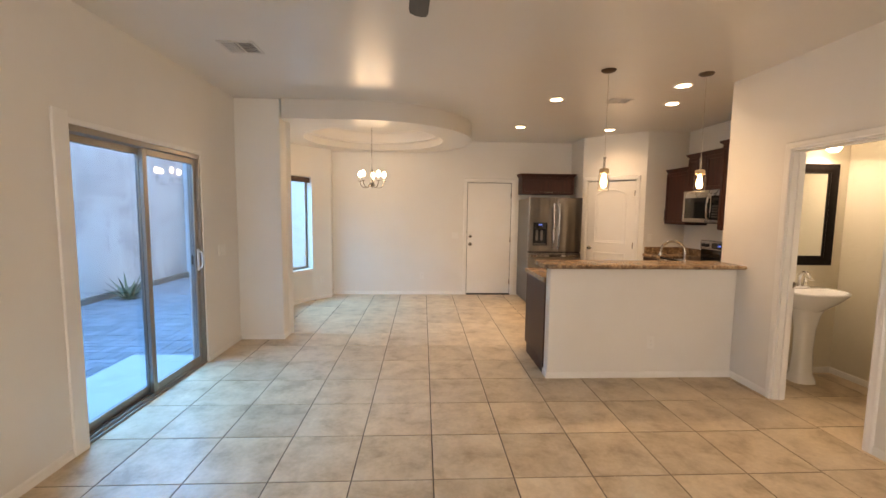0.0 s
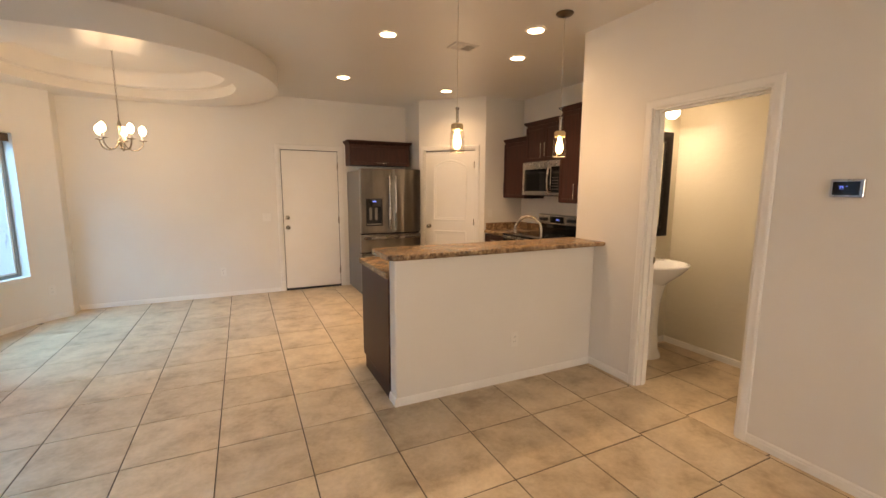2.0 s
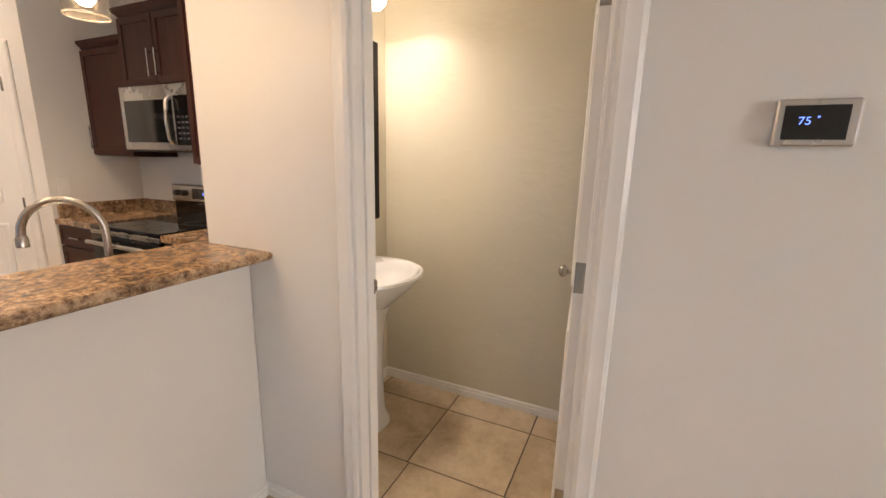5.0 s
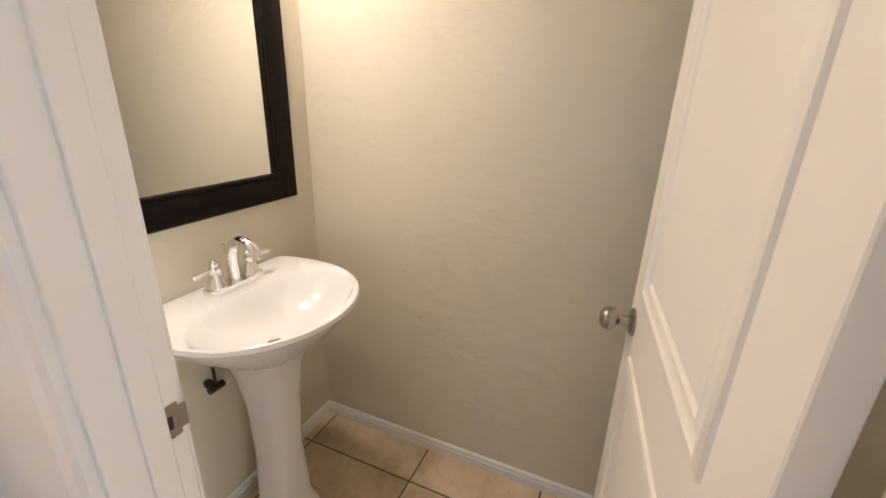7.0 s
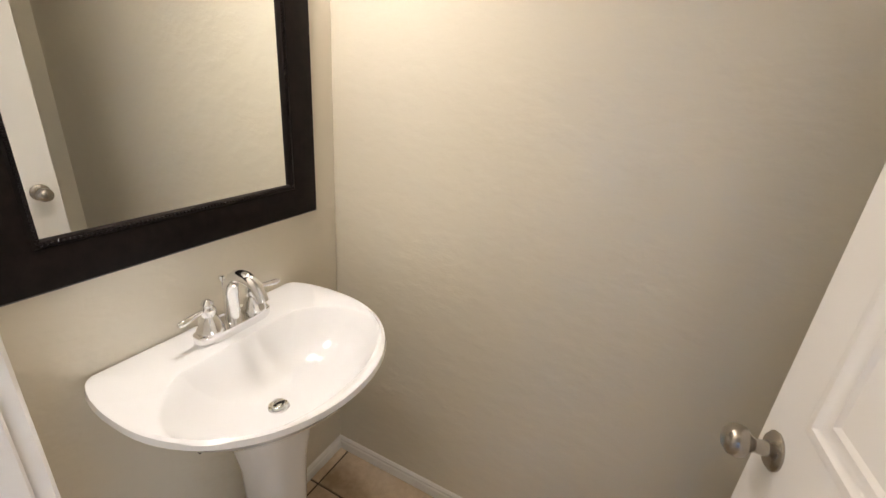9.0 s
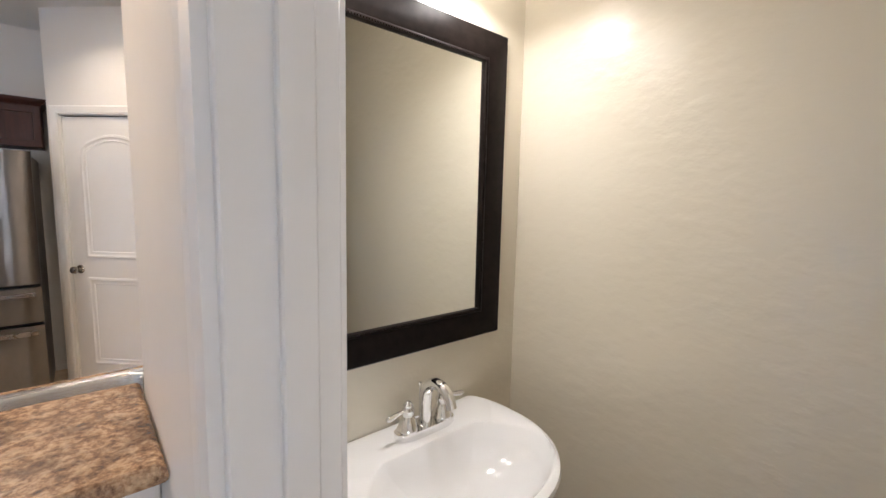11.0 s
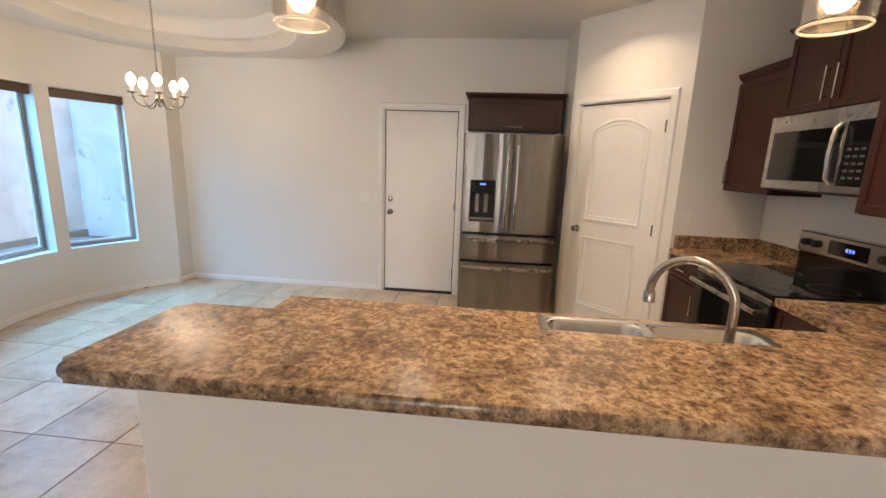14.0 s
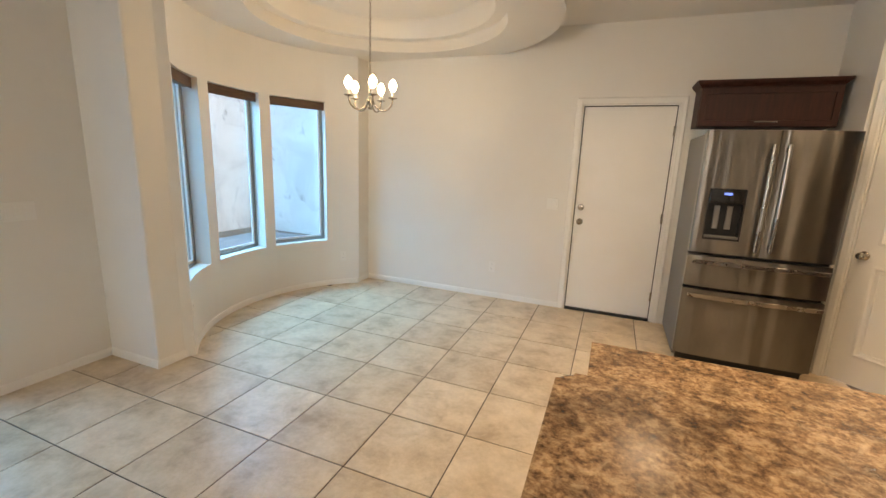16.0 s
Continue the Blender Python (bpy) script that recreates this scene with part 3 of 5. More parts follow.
def knob(parent, x, y, z, side, name="door_knob", egg=True):
    prof = [(0, 0), (0.031, 0), (0.032, 0.004), (0.027, 0.009), (0.013, 0.012), (0.011, 0.028), (0.014, 0.034), (0.024, 0.042), (0.027, 0.052), (0.024, 0.064), (0.014, 0.072), (0, 0.074)] if egg else \
        [(0, 0), (0.030, 0), (0.031, 0.005), (0.027, 0.012), (0.024, 0.020), (0.010, 0.022), (0, 0.022)]
    m = pose(x, y, z) @ (pose(0, 0, 0, 90) if side < 0 else pose(0, 0, 0, -90))
    return part(name, lathe(prof, 28, m), M_NICKEL, parent, "satin nickel " + name.replace("_", " "), True)


def hinge(parent, x, y, z):
    bm = boxes((x - 0.014, x + 0.014, y - 0.002, y + 0.002, z - 0.045, z + 0.045))
    tube([(x, y - 0.006, z - 0.048), (x, y - 0.006, z + 0.048)], 0.0055, 10, bm)
    return part("hinge", bm, M_NICKEL, parent, "satin nickel hinge")


def arch_panel(w0, w1, z0, z1, rise):
    if not rise:
        return [(w0, 0, z0), (w1, 0, z0), (w1, 0, z1), (w0, 0, z1)]
    pts = [(w0, 0, z0), (w1, 0, z0), (w1, 0, z1 - rise)]
    for k in range(1, 13):
        u = k / 13
        pts.append((w1 + (w0 - w1) * u, 0, z1 - rise + rise * math.sin(math.pi * u) ** 0.8))
    return pts + [(w0, 0, z1 - rise)]


MOULD = [(0.0, 0.0), (0.002, 0.006), (0.008, 0.009), (0.018, 0.0085), (0.024, 0.003), (0.032, 0.0015), (0.046, 0.005), (0.052, 0.0)]


def panel_door(name, w, h, m, label, hinge_left, both=True):
    """A two-panel arch-top door; x across from 0 to w, y from 0 into the slab."""
    door = thing(name, m, label, "door")
    part("slab", boxes((0, w, 0, 0.035, 0.012, h), bev=0.002), M_DOOR, door)
    s = w * 0.155
    for name_, z0, z1, rise in (("upper_panel", 1.03, h - 0.12, 0.10), ("lower_panel", 0.22, 0.885, 0.0)):
        for face in ((-1, 1) if both else (-1,)):
            pts = arch_panel(s, w - s, z0, z1, rise)
            if face > 0:
                pts = [(x, 0.035, z) for x, _, z in pts][::-1]
            bm = sweep(pts, [(-u, v) for u, v in MOULD], (0, face, 0))
            part(name_, bm, M_DOOR, door, "", True)
    kx = w - 0.06 if hinge_left else 0.06
    for side, y in ((-1, 0.0), (1, 0.035)):
        knob(door, kx, y, 0.945, side)
    hx = 0.0 if hinge_left else w
    for z in (0.22, 1.02, h - 0.2):
        hinge(door, hx, 0.0, z)
    return door


pd = panel_door("pantry_door", PD1 - PD0 - 0.026, 2.036, PAN @ pose(PD0 + 0.013, 0.012, 0), "white two-panel arch-top pantry door, closed, satin nickel knob", False, False)
# Dark strip over the slab stands in for the shade in the gap.
part("gap_seal", boxes((-0.002, PD1 - PD0 - 0.024, 0.016, 0.03, 2.037, PD_TOP - 0.0105)), M_DARKG, pd)
# bath door, open into the room
bd = panel_door("bathroom_door", 0.69, 2.025, pose(3.950, 2.895, 0, 0, 0, 6.0), "white two-panel arch-top bathroom door standing open", True)
plate = boxes((0.689, 0.692, 0.006, 0.029, 0.90, 0.96))
part("latch_plate", plate, M_NICKEL, bd, "satin nickel latch plate")
for z in (0.30, 1.045, 1.79):
    part("hinge_leaf", boxes((-0.002, 0.0005, 0.003, 0.033, z, z + 0.09), bev=0.0005), M_NICKEL, bd, "satin nickel hinge leaf")
JY = BD_Y1 - 0.014
strike = boxes((3.890, 3.930, JY - 0.003, JY + 0.0005, 0.941, 0.995), bev=0.0012, seg=2)
box(strike, 3.927, 3.941, JY - 0.0028, JY + 0.0004, 0.949, 0.987, 0.0012, 2)
st = tagged(link("strike_plate", strike, M_NICKEL), "satin nickel strike plate let into the door jamb", "strike plate")
# Dark block on the plate shows the shade in its hole.
part("latch_hole", boxes((3.900, 3.919, JY - 0.0036, JY - 0.0031, 0.957, 0.978)), M_RECESS, st)
for z in (0.948, 0.988):
    part("screw", lathe([(0, 0.0012), (0.0028, 0.0009), (0.0034, 0.0)], 12, pose(3.9095, JY - 0.003, z, 90)), M_BRONZE, st)

ed = thing("entry_door", pose(EN_X0 + 0.016, YN + 0.014, 0), "flat white flush garage entry door, closed, with knob and deadbolt", "door")
EW = EN_X1 - EN_X0 - 0.032
part("slab", boxes((0.007, EW - 0.007, 0, 0.042, 0.026, EN_TOP - 0.024), bev=0.002), M_DOOR, ed)
part("threshold", boxes((0.0, EW, -0.03, 0.05, 0.001, 0.025), bev=0.003), M_DARKG, ed, "dark metal threshold")
# Dark edging strips carry the shade of the gap around the slab.
part("gasket", boxes((-0.001, 0.0065, 0.006, 0.03, 0.02, EN_TOP - 0.016), (EW - 0.0065, EW + 0.001, 0.006, 0.03, 0.02, EN_TOP - 0.016), (0, EW, 0.006, 0.03, EN_TOP - 0.0235, EN_TOP - 0.0145)), M_DARKG, ed)
knob(ed, 0.062, 0, 0.93, -1)
knob(ed, 0.062, 0, 1.075, -1, "deadbolt", False)
for z in (0.25, 1.02, 1.82):
    hinge(ed, EW - 0.002, -0.001, z)

# ---- bay windows ----


def pt_at(a, r):
    return Vector((BAY_C[0] + r * math.cos(radians(180 - a)), BAY_C[1] + r * math.sin(radians(180 - a)), 0))


for k, (a0, a1) in enumerate(WINS):
    p, q = pt_at(a0, BAY_R + 0.125), pt_at(a1, BAY_R + 0.125)
    w = (q - p).length
    # x along the chord, y outwards
    ex_ = (p - q).normalized()
    ey = Vector((-ex_.y, ex_.x, 0))
    if ey.dot(p - Vector((*BAY_C, 0))) < 0:
        ex_, ey, p = -ex_, -ey, q
        p = q if (q - p).length < 1e-9 else p
    start = min((pt_at(a0, BAY_R + 0.125), pt_at(a1, BAY_R + 0.125)), key=lambda v: v.dot(ex_))
    m = Matrix(((ex_.x, ey.x, 0, start.x), (ex_.y, ey.y, 0, start.y), (0, 0, 1, WIN_Z0), (0, 0, 0, 1)))
    h = WIN_Z1 - WIN_Z0
    win = thing("window_%d" % (k + 1), m, "tall narrow fixed window with an aluminium frame", "window", "bay windows")
    win["kind"] = "structure"
    fr = 0.032
    part("window_frame", boxes((0, fr, 0, 0.05, 0, h), (w - fr, w, 0, 0.05, 0, h), (fr, w - fr, 0, 0.05, 0, fr), (fr, w - fr, 0, 0.05, h - fr, h), bev=0.003), M_ALU, win)
    part("sash", boxes((fr, fr + 0.018, 0.012, 0.03, fr, h - fr), (w - fr - 0.018, w - fr, 0.012, 0.03, fr, h - fr), (fr, w - fr, 0.012, 0.03, fr, fr + 0.018), (fr, w - fr, 0.012, 0.03, h - fr - 0.018, h - fr)), M_VINYL, win)
    pane = part("pane", boxes((fr + 0.01, w - fr - 0.01, 0.019, 0.023, fr + 0.01, h - fr - 0.01)), M_GLASS, win)
    pane.visible_shadow = False
    blind = thing("window_blind", m, "dark brown wooden blind drawn up under its valance", "blind", "bay blinds")
    part("valance", boxes((0.008, w - 0.012, -0.075, -0.06, h - 0.085, h - 0.004), bev=0.003), M_BLIND, blind)
    for s_ in range(4):
        part("slat", boxes((0.014, w - 0.018, -0.058, -0.012, h - 0.078 + s_ * 0.015, h - 0.070 + s_ * 0.015)), M_BLIND, blind)

# ---- sliding glass door ----
# x runs along +y of the room, y runs towards -x (outdoors)
SL = Matrix(((0, -1, 0, XW - 0.01), (1, 0, 0, SL_Y0), (0, 0, 1, 0), (0, 0, 0, 1)))
sw, sh = SL_Y1 - SL_Y0, SL_TOP
slider = thing("sliding_door", SL, "tan aluminium sliding patio door, closed, one panel with a white pull", "door")
part("outer_frame", boxes((0, 0.03, 0, 0.11, 0, sh), (sw - 0.03, sw, 0, 0.11, 0, sh), (0.03, sw - 0.03, 0, 0.11, sh - 0.04, sh), bev=0.002), M_ALU, slider)
part("track", boxes((0.03, sw - 0.03, 0.0, 0.11, 0.0, 0.018), (0.03, sw - 0.03, 0.018, 0.024, 0.018, 0.036), (0.03, sw - 0.03, 0.052, 0.058, 0.018, 0.036), (0.03, sw - 0.03, 0.10, 0.106, 0.018, 0.036)), M_ALU, slider, "grooved aluminium floor track")
for nm, x0, x1, y0 in (("fixed_panel", 0.03, sw * 0.5 + 0.03, 0.066), ("sliding_panel", sw * 0.5 - 0.03, sw - 0.03, 0.026)):
    r = 0.05
    pn = part(nm, boxes((x0, x0 + r, y0, y0 + 0.03, 0.03, sh - 0.045), (x1 - r, x1, y0, y0 + 0.03, 0.03, sh - 0.045), (x0 + r, x1 - r, y0, y0 + 0.03, 0.03, 0.03 + r + 0.015), (x0 + r, x1 - r, y0, y0 + 0.03, sh - 0.045 - r, sh - 0.045), bev=0.003), M_ALU, slider)
    pane = part("pane", boxes((x0 + r - 0.008, x1 - r + 0.008, y0 + 0.012, y0 + 0.017, 0.03 + r, sh - 0.05 - r + 0.01)), M_DIM_GLASS, pn)
    pane.visible_shadow = False
hx = sw - 0.055
hb = boxes((hx - 0.014, hx + 0.014, 0.012, 0.026, 0.93, 1.14), bev=0.004)
tube([(hx, 0.014, 0.95), (hx, -0.014, 0.965), (hx, -0.02, 1.0), (hx, -0.02, 1.07), (hx, -0.014, 1.105), (hx, 0.014, 1.12)], 0.008, 10, hb)
part("pull_handle", hb, M_VINYL, slider, "white pull handle", True)
part("latch", boxes((hx - 0.034, hx - 0.014, 0.056, 0.075, 0.99, 1.08), bev=0.004), M_BLACK, slider, "black latch")
structure("trim_sliding_door", boxes((XW, XW + 0.018, SL_Y0 - 0.115, SL_Y0 - 0.004, 0, 2.10), (XW, XW + 0.012, SL_Y0 - 0.004, SL_Y1, SL_TOP, SL_TOP + 0.035), bev=0.003), M_TRIM, "plain white board beside the patio door")

# ---- patio ----
structure("patio", boxes((-4.55, XW - WT, -6, 11.0, -0.13, -0.076)), M_SAND)
bm = bmesh.new()
v_, f_ = [], []
pr = random.Random(9)
for i in range(0, 30):
    for j in range(-8, 86):
        x0, y0 = -4.53 + i * 0.105, 1.0 + j * 0.105 * 1.0
        if y0 > 9.9:
            continue
        # basket-weave pairs
        if i % 2 == 0 and j % 2 == 0:
            flip = ((i // 2) + (j // 2)) % 2
            pairs = [(0, 0.21, 0, 0.105), (0, 0.21, 0.105, 0.21)] if flip else [(0, 0.105, 0, 0.21), (0.105, 0.21, 0, 0.21)]
            for a, b_, c, d in pairs:
                z = -0.055 + pr.uniform(-0.002, 0.002)
                g = 0.004
                k = len(v_)
                if x0 + b_ > XW - WT - 0.03:
                    continue
                v_ += [(x0 + a + g, y0 + c + g, z), (x0 + b_ - g, y0 + c + g, z), (x0 + b_ - g, y0 + d - g, z), (x0 + a + g, y0 + d - g, z),
                       (x0 + a, y0 + c, z - 0.03), (x0 + b_, y0 + c, z - 0.03), (x0 + b_, y0 + d, z - 0.03), (x0 + a, y0 + d, z - 0.03)]
                f_ += [(k, k + 1, k + 2, k + 3), (k + 4, k + 5, k + 1, k), (k + 5, k + 6, k + 2, k + 1), (k + 6, k + 7, k + 3, k + 2), (k + 7, k + 4, k, k + 3)]
bm.free()
me = bpy.data.meshes.new("paver")
me.from_pydata(v_, [], f_)
me.materials.append(M_PAVER)
pav = tagged(new("paver", me), "grey concrete patio pavers in a basket weave", "", "", "stuff")
pav.parent = bpy.data.objects["patio"]
structure("stoop", boxes((-2.15, XW - WT, 2.6, 4.85, -0.12, -0.03), bev=0.008), M_CONC, "pale concrete step outside the patio door")
agave = thing("agave", pose(-4.15, 7.75, -0.055), "small spiky green agave growing by the garden wall", "plant")
lr = random.Random(3)
for k in range(22):
    a, tilt, ln = k * 2.399, 0.35 + 0.85 * (k / 22), 0.55 - 0.2 * (k / 22) + lr.uniform(-0.05, 0.05)
    bm = bmesh.new()
    pr_, n_ = [], 7
    for s_ in range(n_):
        u = s_ / (n_ - 1)
        wd = 0.028 * (1 - u) ** 0.6 + 0.001
        rad = 0.04 + ln * u * math.sin(tilt)
        z = ln * u * math.cos(tilt) - 0.15 * u * u * math.sin(tilt)
        c = Vector((rad * math.cos(a), rad * math.sin(a), z))
        sd = Vector((-math.sin(a), math.cos(a), 0)) * wd
        pr_.append([bm.verts.new(c - sd), bm.verts.new(c + Vector((0, 0, -wd * 0.6))), bm.verts.new(c + sd), bm.verts.new(c + Vector((0, 0, wd * 0.1)))])
    for p_, q_ in zip(pr_, pr_[1:]):
        for i in range(4):
            bm.faces.new((p_[i], p_[(i + 1) % 4], q_[(i + 1) % 4], q_[i]))
    part("leaf", bm, M_LEAF, agave, "", True)

# ---- kitchen: counters and peninsula ----


def slab_top(bm, pts, z0, z1, r=0.016):
    prism(pts, z0, z1, bm)
    es = [e for e in bm.edges if abs(e.verts[0].co.z - e.verts[1].co.z) < 1e-6]
    bmesh.ops.bevel(bm, geom=es, offset=r, segments=4, affect='EDGES', profile=0.5)
    return bm


def corner_pts(x0, x1, y0, y1, r):
    return [(x0 + r - r * math.cos(a), y0 + r - r * math.sin(a)) for a in [math.pi / 2 * k / 6 for k in range(7)]] + [(x1, y0), (x1, y1)] + \
        [(x0 + r - r * math.sin(a), y1 - r + r * math.cos(a)) for a in [math.pi / 2 * k / 6 for k in range(7)]]


tagged(link("bar_top", slab_top(bmesh.new(), corner_pts(1.995, XE - 0.001, 3.965, 4.365, 0.035), 1.036, 1.071), M_LAM, True), "brown mottled stone-look laminate bar top on a half wall", "countertop")

SX0, SX1, SY0, SY1 = 3.085, 3.905, 4.37, 4.89
CT0, CT1 = 0.876, 0.915
cnt = thing("worktop", pose(0, 0, 0), "brown mottled laminate worktop with a cut-out for the sink", "countertop")
for d_ in ((2.05, SX0 + 0.02, 4.201, 4.925), (SX1 - 0.02, XK - 0.001, 4.306, 4.925), (SX0 + 0.02, SX1 - 0.02, 4.306, SY0 + 0.02), (SX0 + 0.02, SX1 - 0.02, SY1 - 0.02, 4.925), (4.28, XK - 0.001, 4.925, 5.372)):
    part("worktop_surface", boxes((*d_, CT0, CT1)), M_LAM, cnt)
part("backsplash", boxes((XK - 0.020, XK - 0.001, 4.306, 5.372, CT1, CT1 + 0.10)), M_LAM, cnt)
tagged(link("corner_worktop", boxes((4.30, XK - 0.021, 6.148, YK - 0.021, CT0, CT1), (4.335, XK - 0.021, YK - 0.020, YK - 0.001, CT0, CT1 + 0.10), (XK - 0.020, XK - 0.001, 6.148, YK - 0.001, CT0, CT1 + 0.10), bev=0.004), M_LAM), "brown laminate worktop with raised backsplash beside the range", "countertop")


def bar_handle(parent, p, q, out, name="handle"):
    """A flat-ended bar pull between p and q, standing off along out."""
    p, q, out = Vector(p), Vector(q), Vector(out)
    d = (q - p).normalized()
    bm = tube([p + out * 0.028, q + out * 0.028], 0.0055, 10)
    for c in (p + d * 0.018, q - d * 0.018):
        tube([c, c + out * 0.03], 0.0045, 8, bm)
    return part(name, bm, M_STEEL_H, parent, "brushed steel bar handle", True)


def shaker(x0, x1, z0, z1, fw=0.055, t=0.019):
    """A framed door front in the x-z plane with a sunk panel; its face looks along -y."""
    bm = boxes((x0, x1, -t, 0, z0, z1))
    bm.normal_update()
    face = [f for f in bm.faces if f.normal.y < -0.9]
    bmesh.ops.inset_region(bm, faces=face, thickness=0.0015, depth=0.0015)
    bmesh.ops.inset_region(bm, faces=face, thickness=fw, depth=0)
    bmesh.ops.inset_region(bm, faces=face, thickness=0.004, depth=-0.008)
    return bm


CROWN = [(0.0, 0.0), (0.004, 0.0), (0.010, 0.012), (0.026, 0.026), (0.034, 0.040), (0.036, 0.052), (0.0, 0.052)]


def crown(parent, w, d, z):
    bm = sweep([(0, d, z), (0, 0, z), (w, 0, z), (w, d, z)], [(u, v) for u, v in CROWN], (0, 0, 1), closed=False)
    box(bm, 0.0, w, 0.0, d, z + 0.002, z + 0.01)
    return part("crown", bm, M_CAB, parent)


def wall_cabinet(m, w, d, h, doors, label, top=True, lift=False):
    """x across the front, y back into the wall, z up from its underside."""
    c = thing("wall_cabinet", m, label, "cabinet", "dark kitchen wall cabinets")
    part("body", boxes((0, w, 0.0, d, 0, h), bev=0.0015), M_CAB, c)
    for i in range(doors):
        a, b_ = w * i / doors + 0.004, w * (i + 1) / doors - 0.004
        dr = part("cabinet_door", shaker(a, b_, 0.006, h - 0.012), M_CAB, c)
        if lift:
            bar_handle(dr, ((a + b_) / 2 - 0.075, -0.019, 0.035), ((a + b_) / 2 + 0.075, -0.019, 0.035), (0, -1, 0))
        else:
            hx_ = b_ - 0.035 if (doors == 2 and i == 0) else a + 0.035
            bar_handle(dr, (hx_, -0.019, 0.05), (hx_, -0.019, 0.05 + min(0.17, h * 0.5)), (0, -1, 0))
    if top:
        crown(c, w, d, h)
    return c


EAST = Matrix(((0, 1, 0, 0), (-1, 0, 0, 0), (0, 0, 1, 0), (0, 0, 0, 1)))   # fronts that look along -x


def east(x, y, z):
    return Matrix.Translation((x, y, z)) @ EAST


RY0, RY1 = 5.38, 6.14
wall_cabinet(east(4.645, YK - 0.002, 1.37), YK - RY1 - 0.006, XK - 4.646, 0.765, 1, "dark cherry wall cabinet with crown moulding in the corner")
wall_cabinet(east(4.635, RY1 - 0.002, 1.845), 0.756, XK - 4.636, 0.45, 2, "short dark cherry cabinet with two doors over the microwave")
wall_cabinet(east(4.56, RY0 - 0.002, 1.335), 0.62, XK - 4.561, 1.03, 2, "tall dark cherry wall cabinet beside the microwave")
wall_cabinet(pose(2.635, 7.665, 1.835), 0.92, YN - 7.666, 0.305, 1, "dark cherry lift-up cabinet over the refrigerator", True, True)


def base_cabinet(m, w, d, fronts, label, top=CT0 - 0.001):
    c = thing("base_cabinet", m, label, "cabinet", "dark kitchen base cabinets")
    part("body", boxes((0, w, 0, d, 0.10, top), bev=0.0015), M_CAB, c)
    if top < CT0 - 0.1:
        part("top_frame", boxes((0, w, 0, 0.018, top, CT0 - 0.001), (0, 0.018, 0.018, d, top, CT0 - 0.001), (w - 0.018, w, 0.018, d, top, CT0 - 0.001), bev=0.001), M_CAB, c)
    part("toe_kick", boxes((0.0, w, 0.07, d, 0.0, 0.099)), M_CAB, c)
    for i in range(fronts):
        a, b_ = w * i / fronts + 0.004, w * (i + 1) / fronts - 0.004
        dw = part("drawer_front", shaker(a, b_, 0.72, CT0 - 0.012, 0.035), M_CAB, c)
        bar_handle(dw, ((a + b_) / 2 - 0.06, -0.019, 0.79), ((a + b_) / 2 + 0.06, -0.019, 0.79), (0, -1, 0))
        dr = part("cabinet_door", shaker(a, b_, 0.115, 0.708), M_CAB, c)
        bar_handle(dr, (b_ - 0.04, -0.019, 0.52), (b_ - 0.04, -0.019, 0.66), (0, -1, 0))
    return c


base_cabinet(east(4.345, YK - 0.003, 0), YK - RY1 - 0.010, XK - 4.346, 1, "narrow dark cherry base cabinet with a drawer beside the range")
base_cabinet(east(4.325, RY0 - 0.006, 0), 0.44, XK - 4.326, 1, "dark cherry base cabinet between the range and the corner")
# peninsula cabinets look along +y
base_cabinet(pose(3.05, 4.895, 0, 0, 0, 180), 0.985, 0.69, 2, "dark cherry base cabinet under the peninsula with a finished end panel")
base_cabinet(pose(4.32, 4.895, 0, 0, 0, 180), 1.26, 0.585, 2, "dark cherry sink base cabinet", 0.70)

# sink and tap
sink = thing("kitchen_sink", pose(0, 0, CT1), "double-bowl stainless drop-in kitchen sink", "sink")


def bowl(x0, x1, y0, y1, depth, r=0.06):
    bm = bmesh.new()

    def loop(ins, z):
        out = []
        a0, a1, b0, b1 = x0 + ins, x1 - ins, y0 + ins, y1 - ins
        rr = max(r - ins * 0.4, 0.02)
        for cx, cy, s in ((a1 - rr, b1 - rr, 0), (a0 + rr, b1 - rr, 90), (a0 + rr, b0 + rr, 180), (a1 - rr, b0 + rr, 270)):
            for k in range(6):
                a = radians(s + 18 * k)
                out.append(bm.verts.new((cx + rr * math.cos(a), cy + rr * math.sin(a), z)))
        return out
    ls_ = [loop(i, z) for i, z in ((-0.008, 0.005), (0.0, 0.003), (0.006, -0.006), (0.014, -depth * 0.8), (0.03, -depth * 0.97), (0.07, -depth))]
    for a, b_ in zip(ls_, ls_[1:]):
        n_ = len(a)
        for k in range(n_):
            bm.faces.new((a[k], a[(k + 1) % n_], b_[(k + 1) % n_], b_[k]))
    bm.faces.new(ls_[-1])
    return bm


XM = (SX0 + SX1) / 2 - 0.02
part("rim", boxes((SX0, SX1, SY0, SY0 + 0.10, 0.0005, 0.0045), (SX0, SX1, SY1 - 0.03, SY1, 0.0005, 0.0045), (SX0, SX0 + 0.032, SY0 + 0.10, SY1 - 0.03, 0.0005, 0.0045), (SX1 - 0.032, SX1, SY0 + 0.10, SY1 - 0.03, 0.0005, 0.0045), (XM - 0.015, XM + 0.015, SY0 + 0.10, SY1 - 0.03, 0.0005, 0.0045)), M_SINK, sink)
part("bowl", bowl(SX0 + 0.032, XM - 0.015, SY0 + 0.10, SY1 - 0.03, 0.18), M_SINK, sink, "", True)
part("bowl", bowl(XM + 0.015, SX1 - 0.032, SY0 + 0.10, SY1 - 0.03, 0.18), M_SINK, sink, "", True)
tap = thing("kitchen_tap", pose(3.545, 4.43, CT1 + 0.0046), "brushed nickel gooseneck kitchen tap turned over one bowl", "tap")
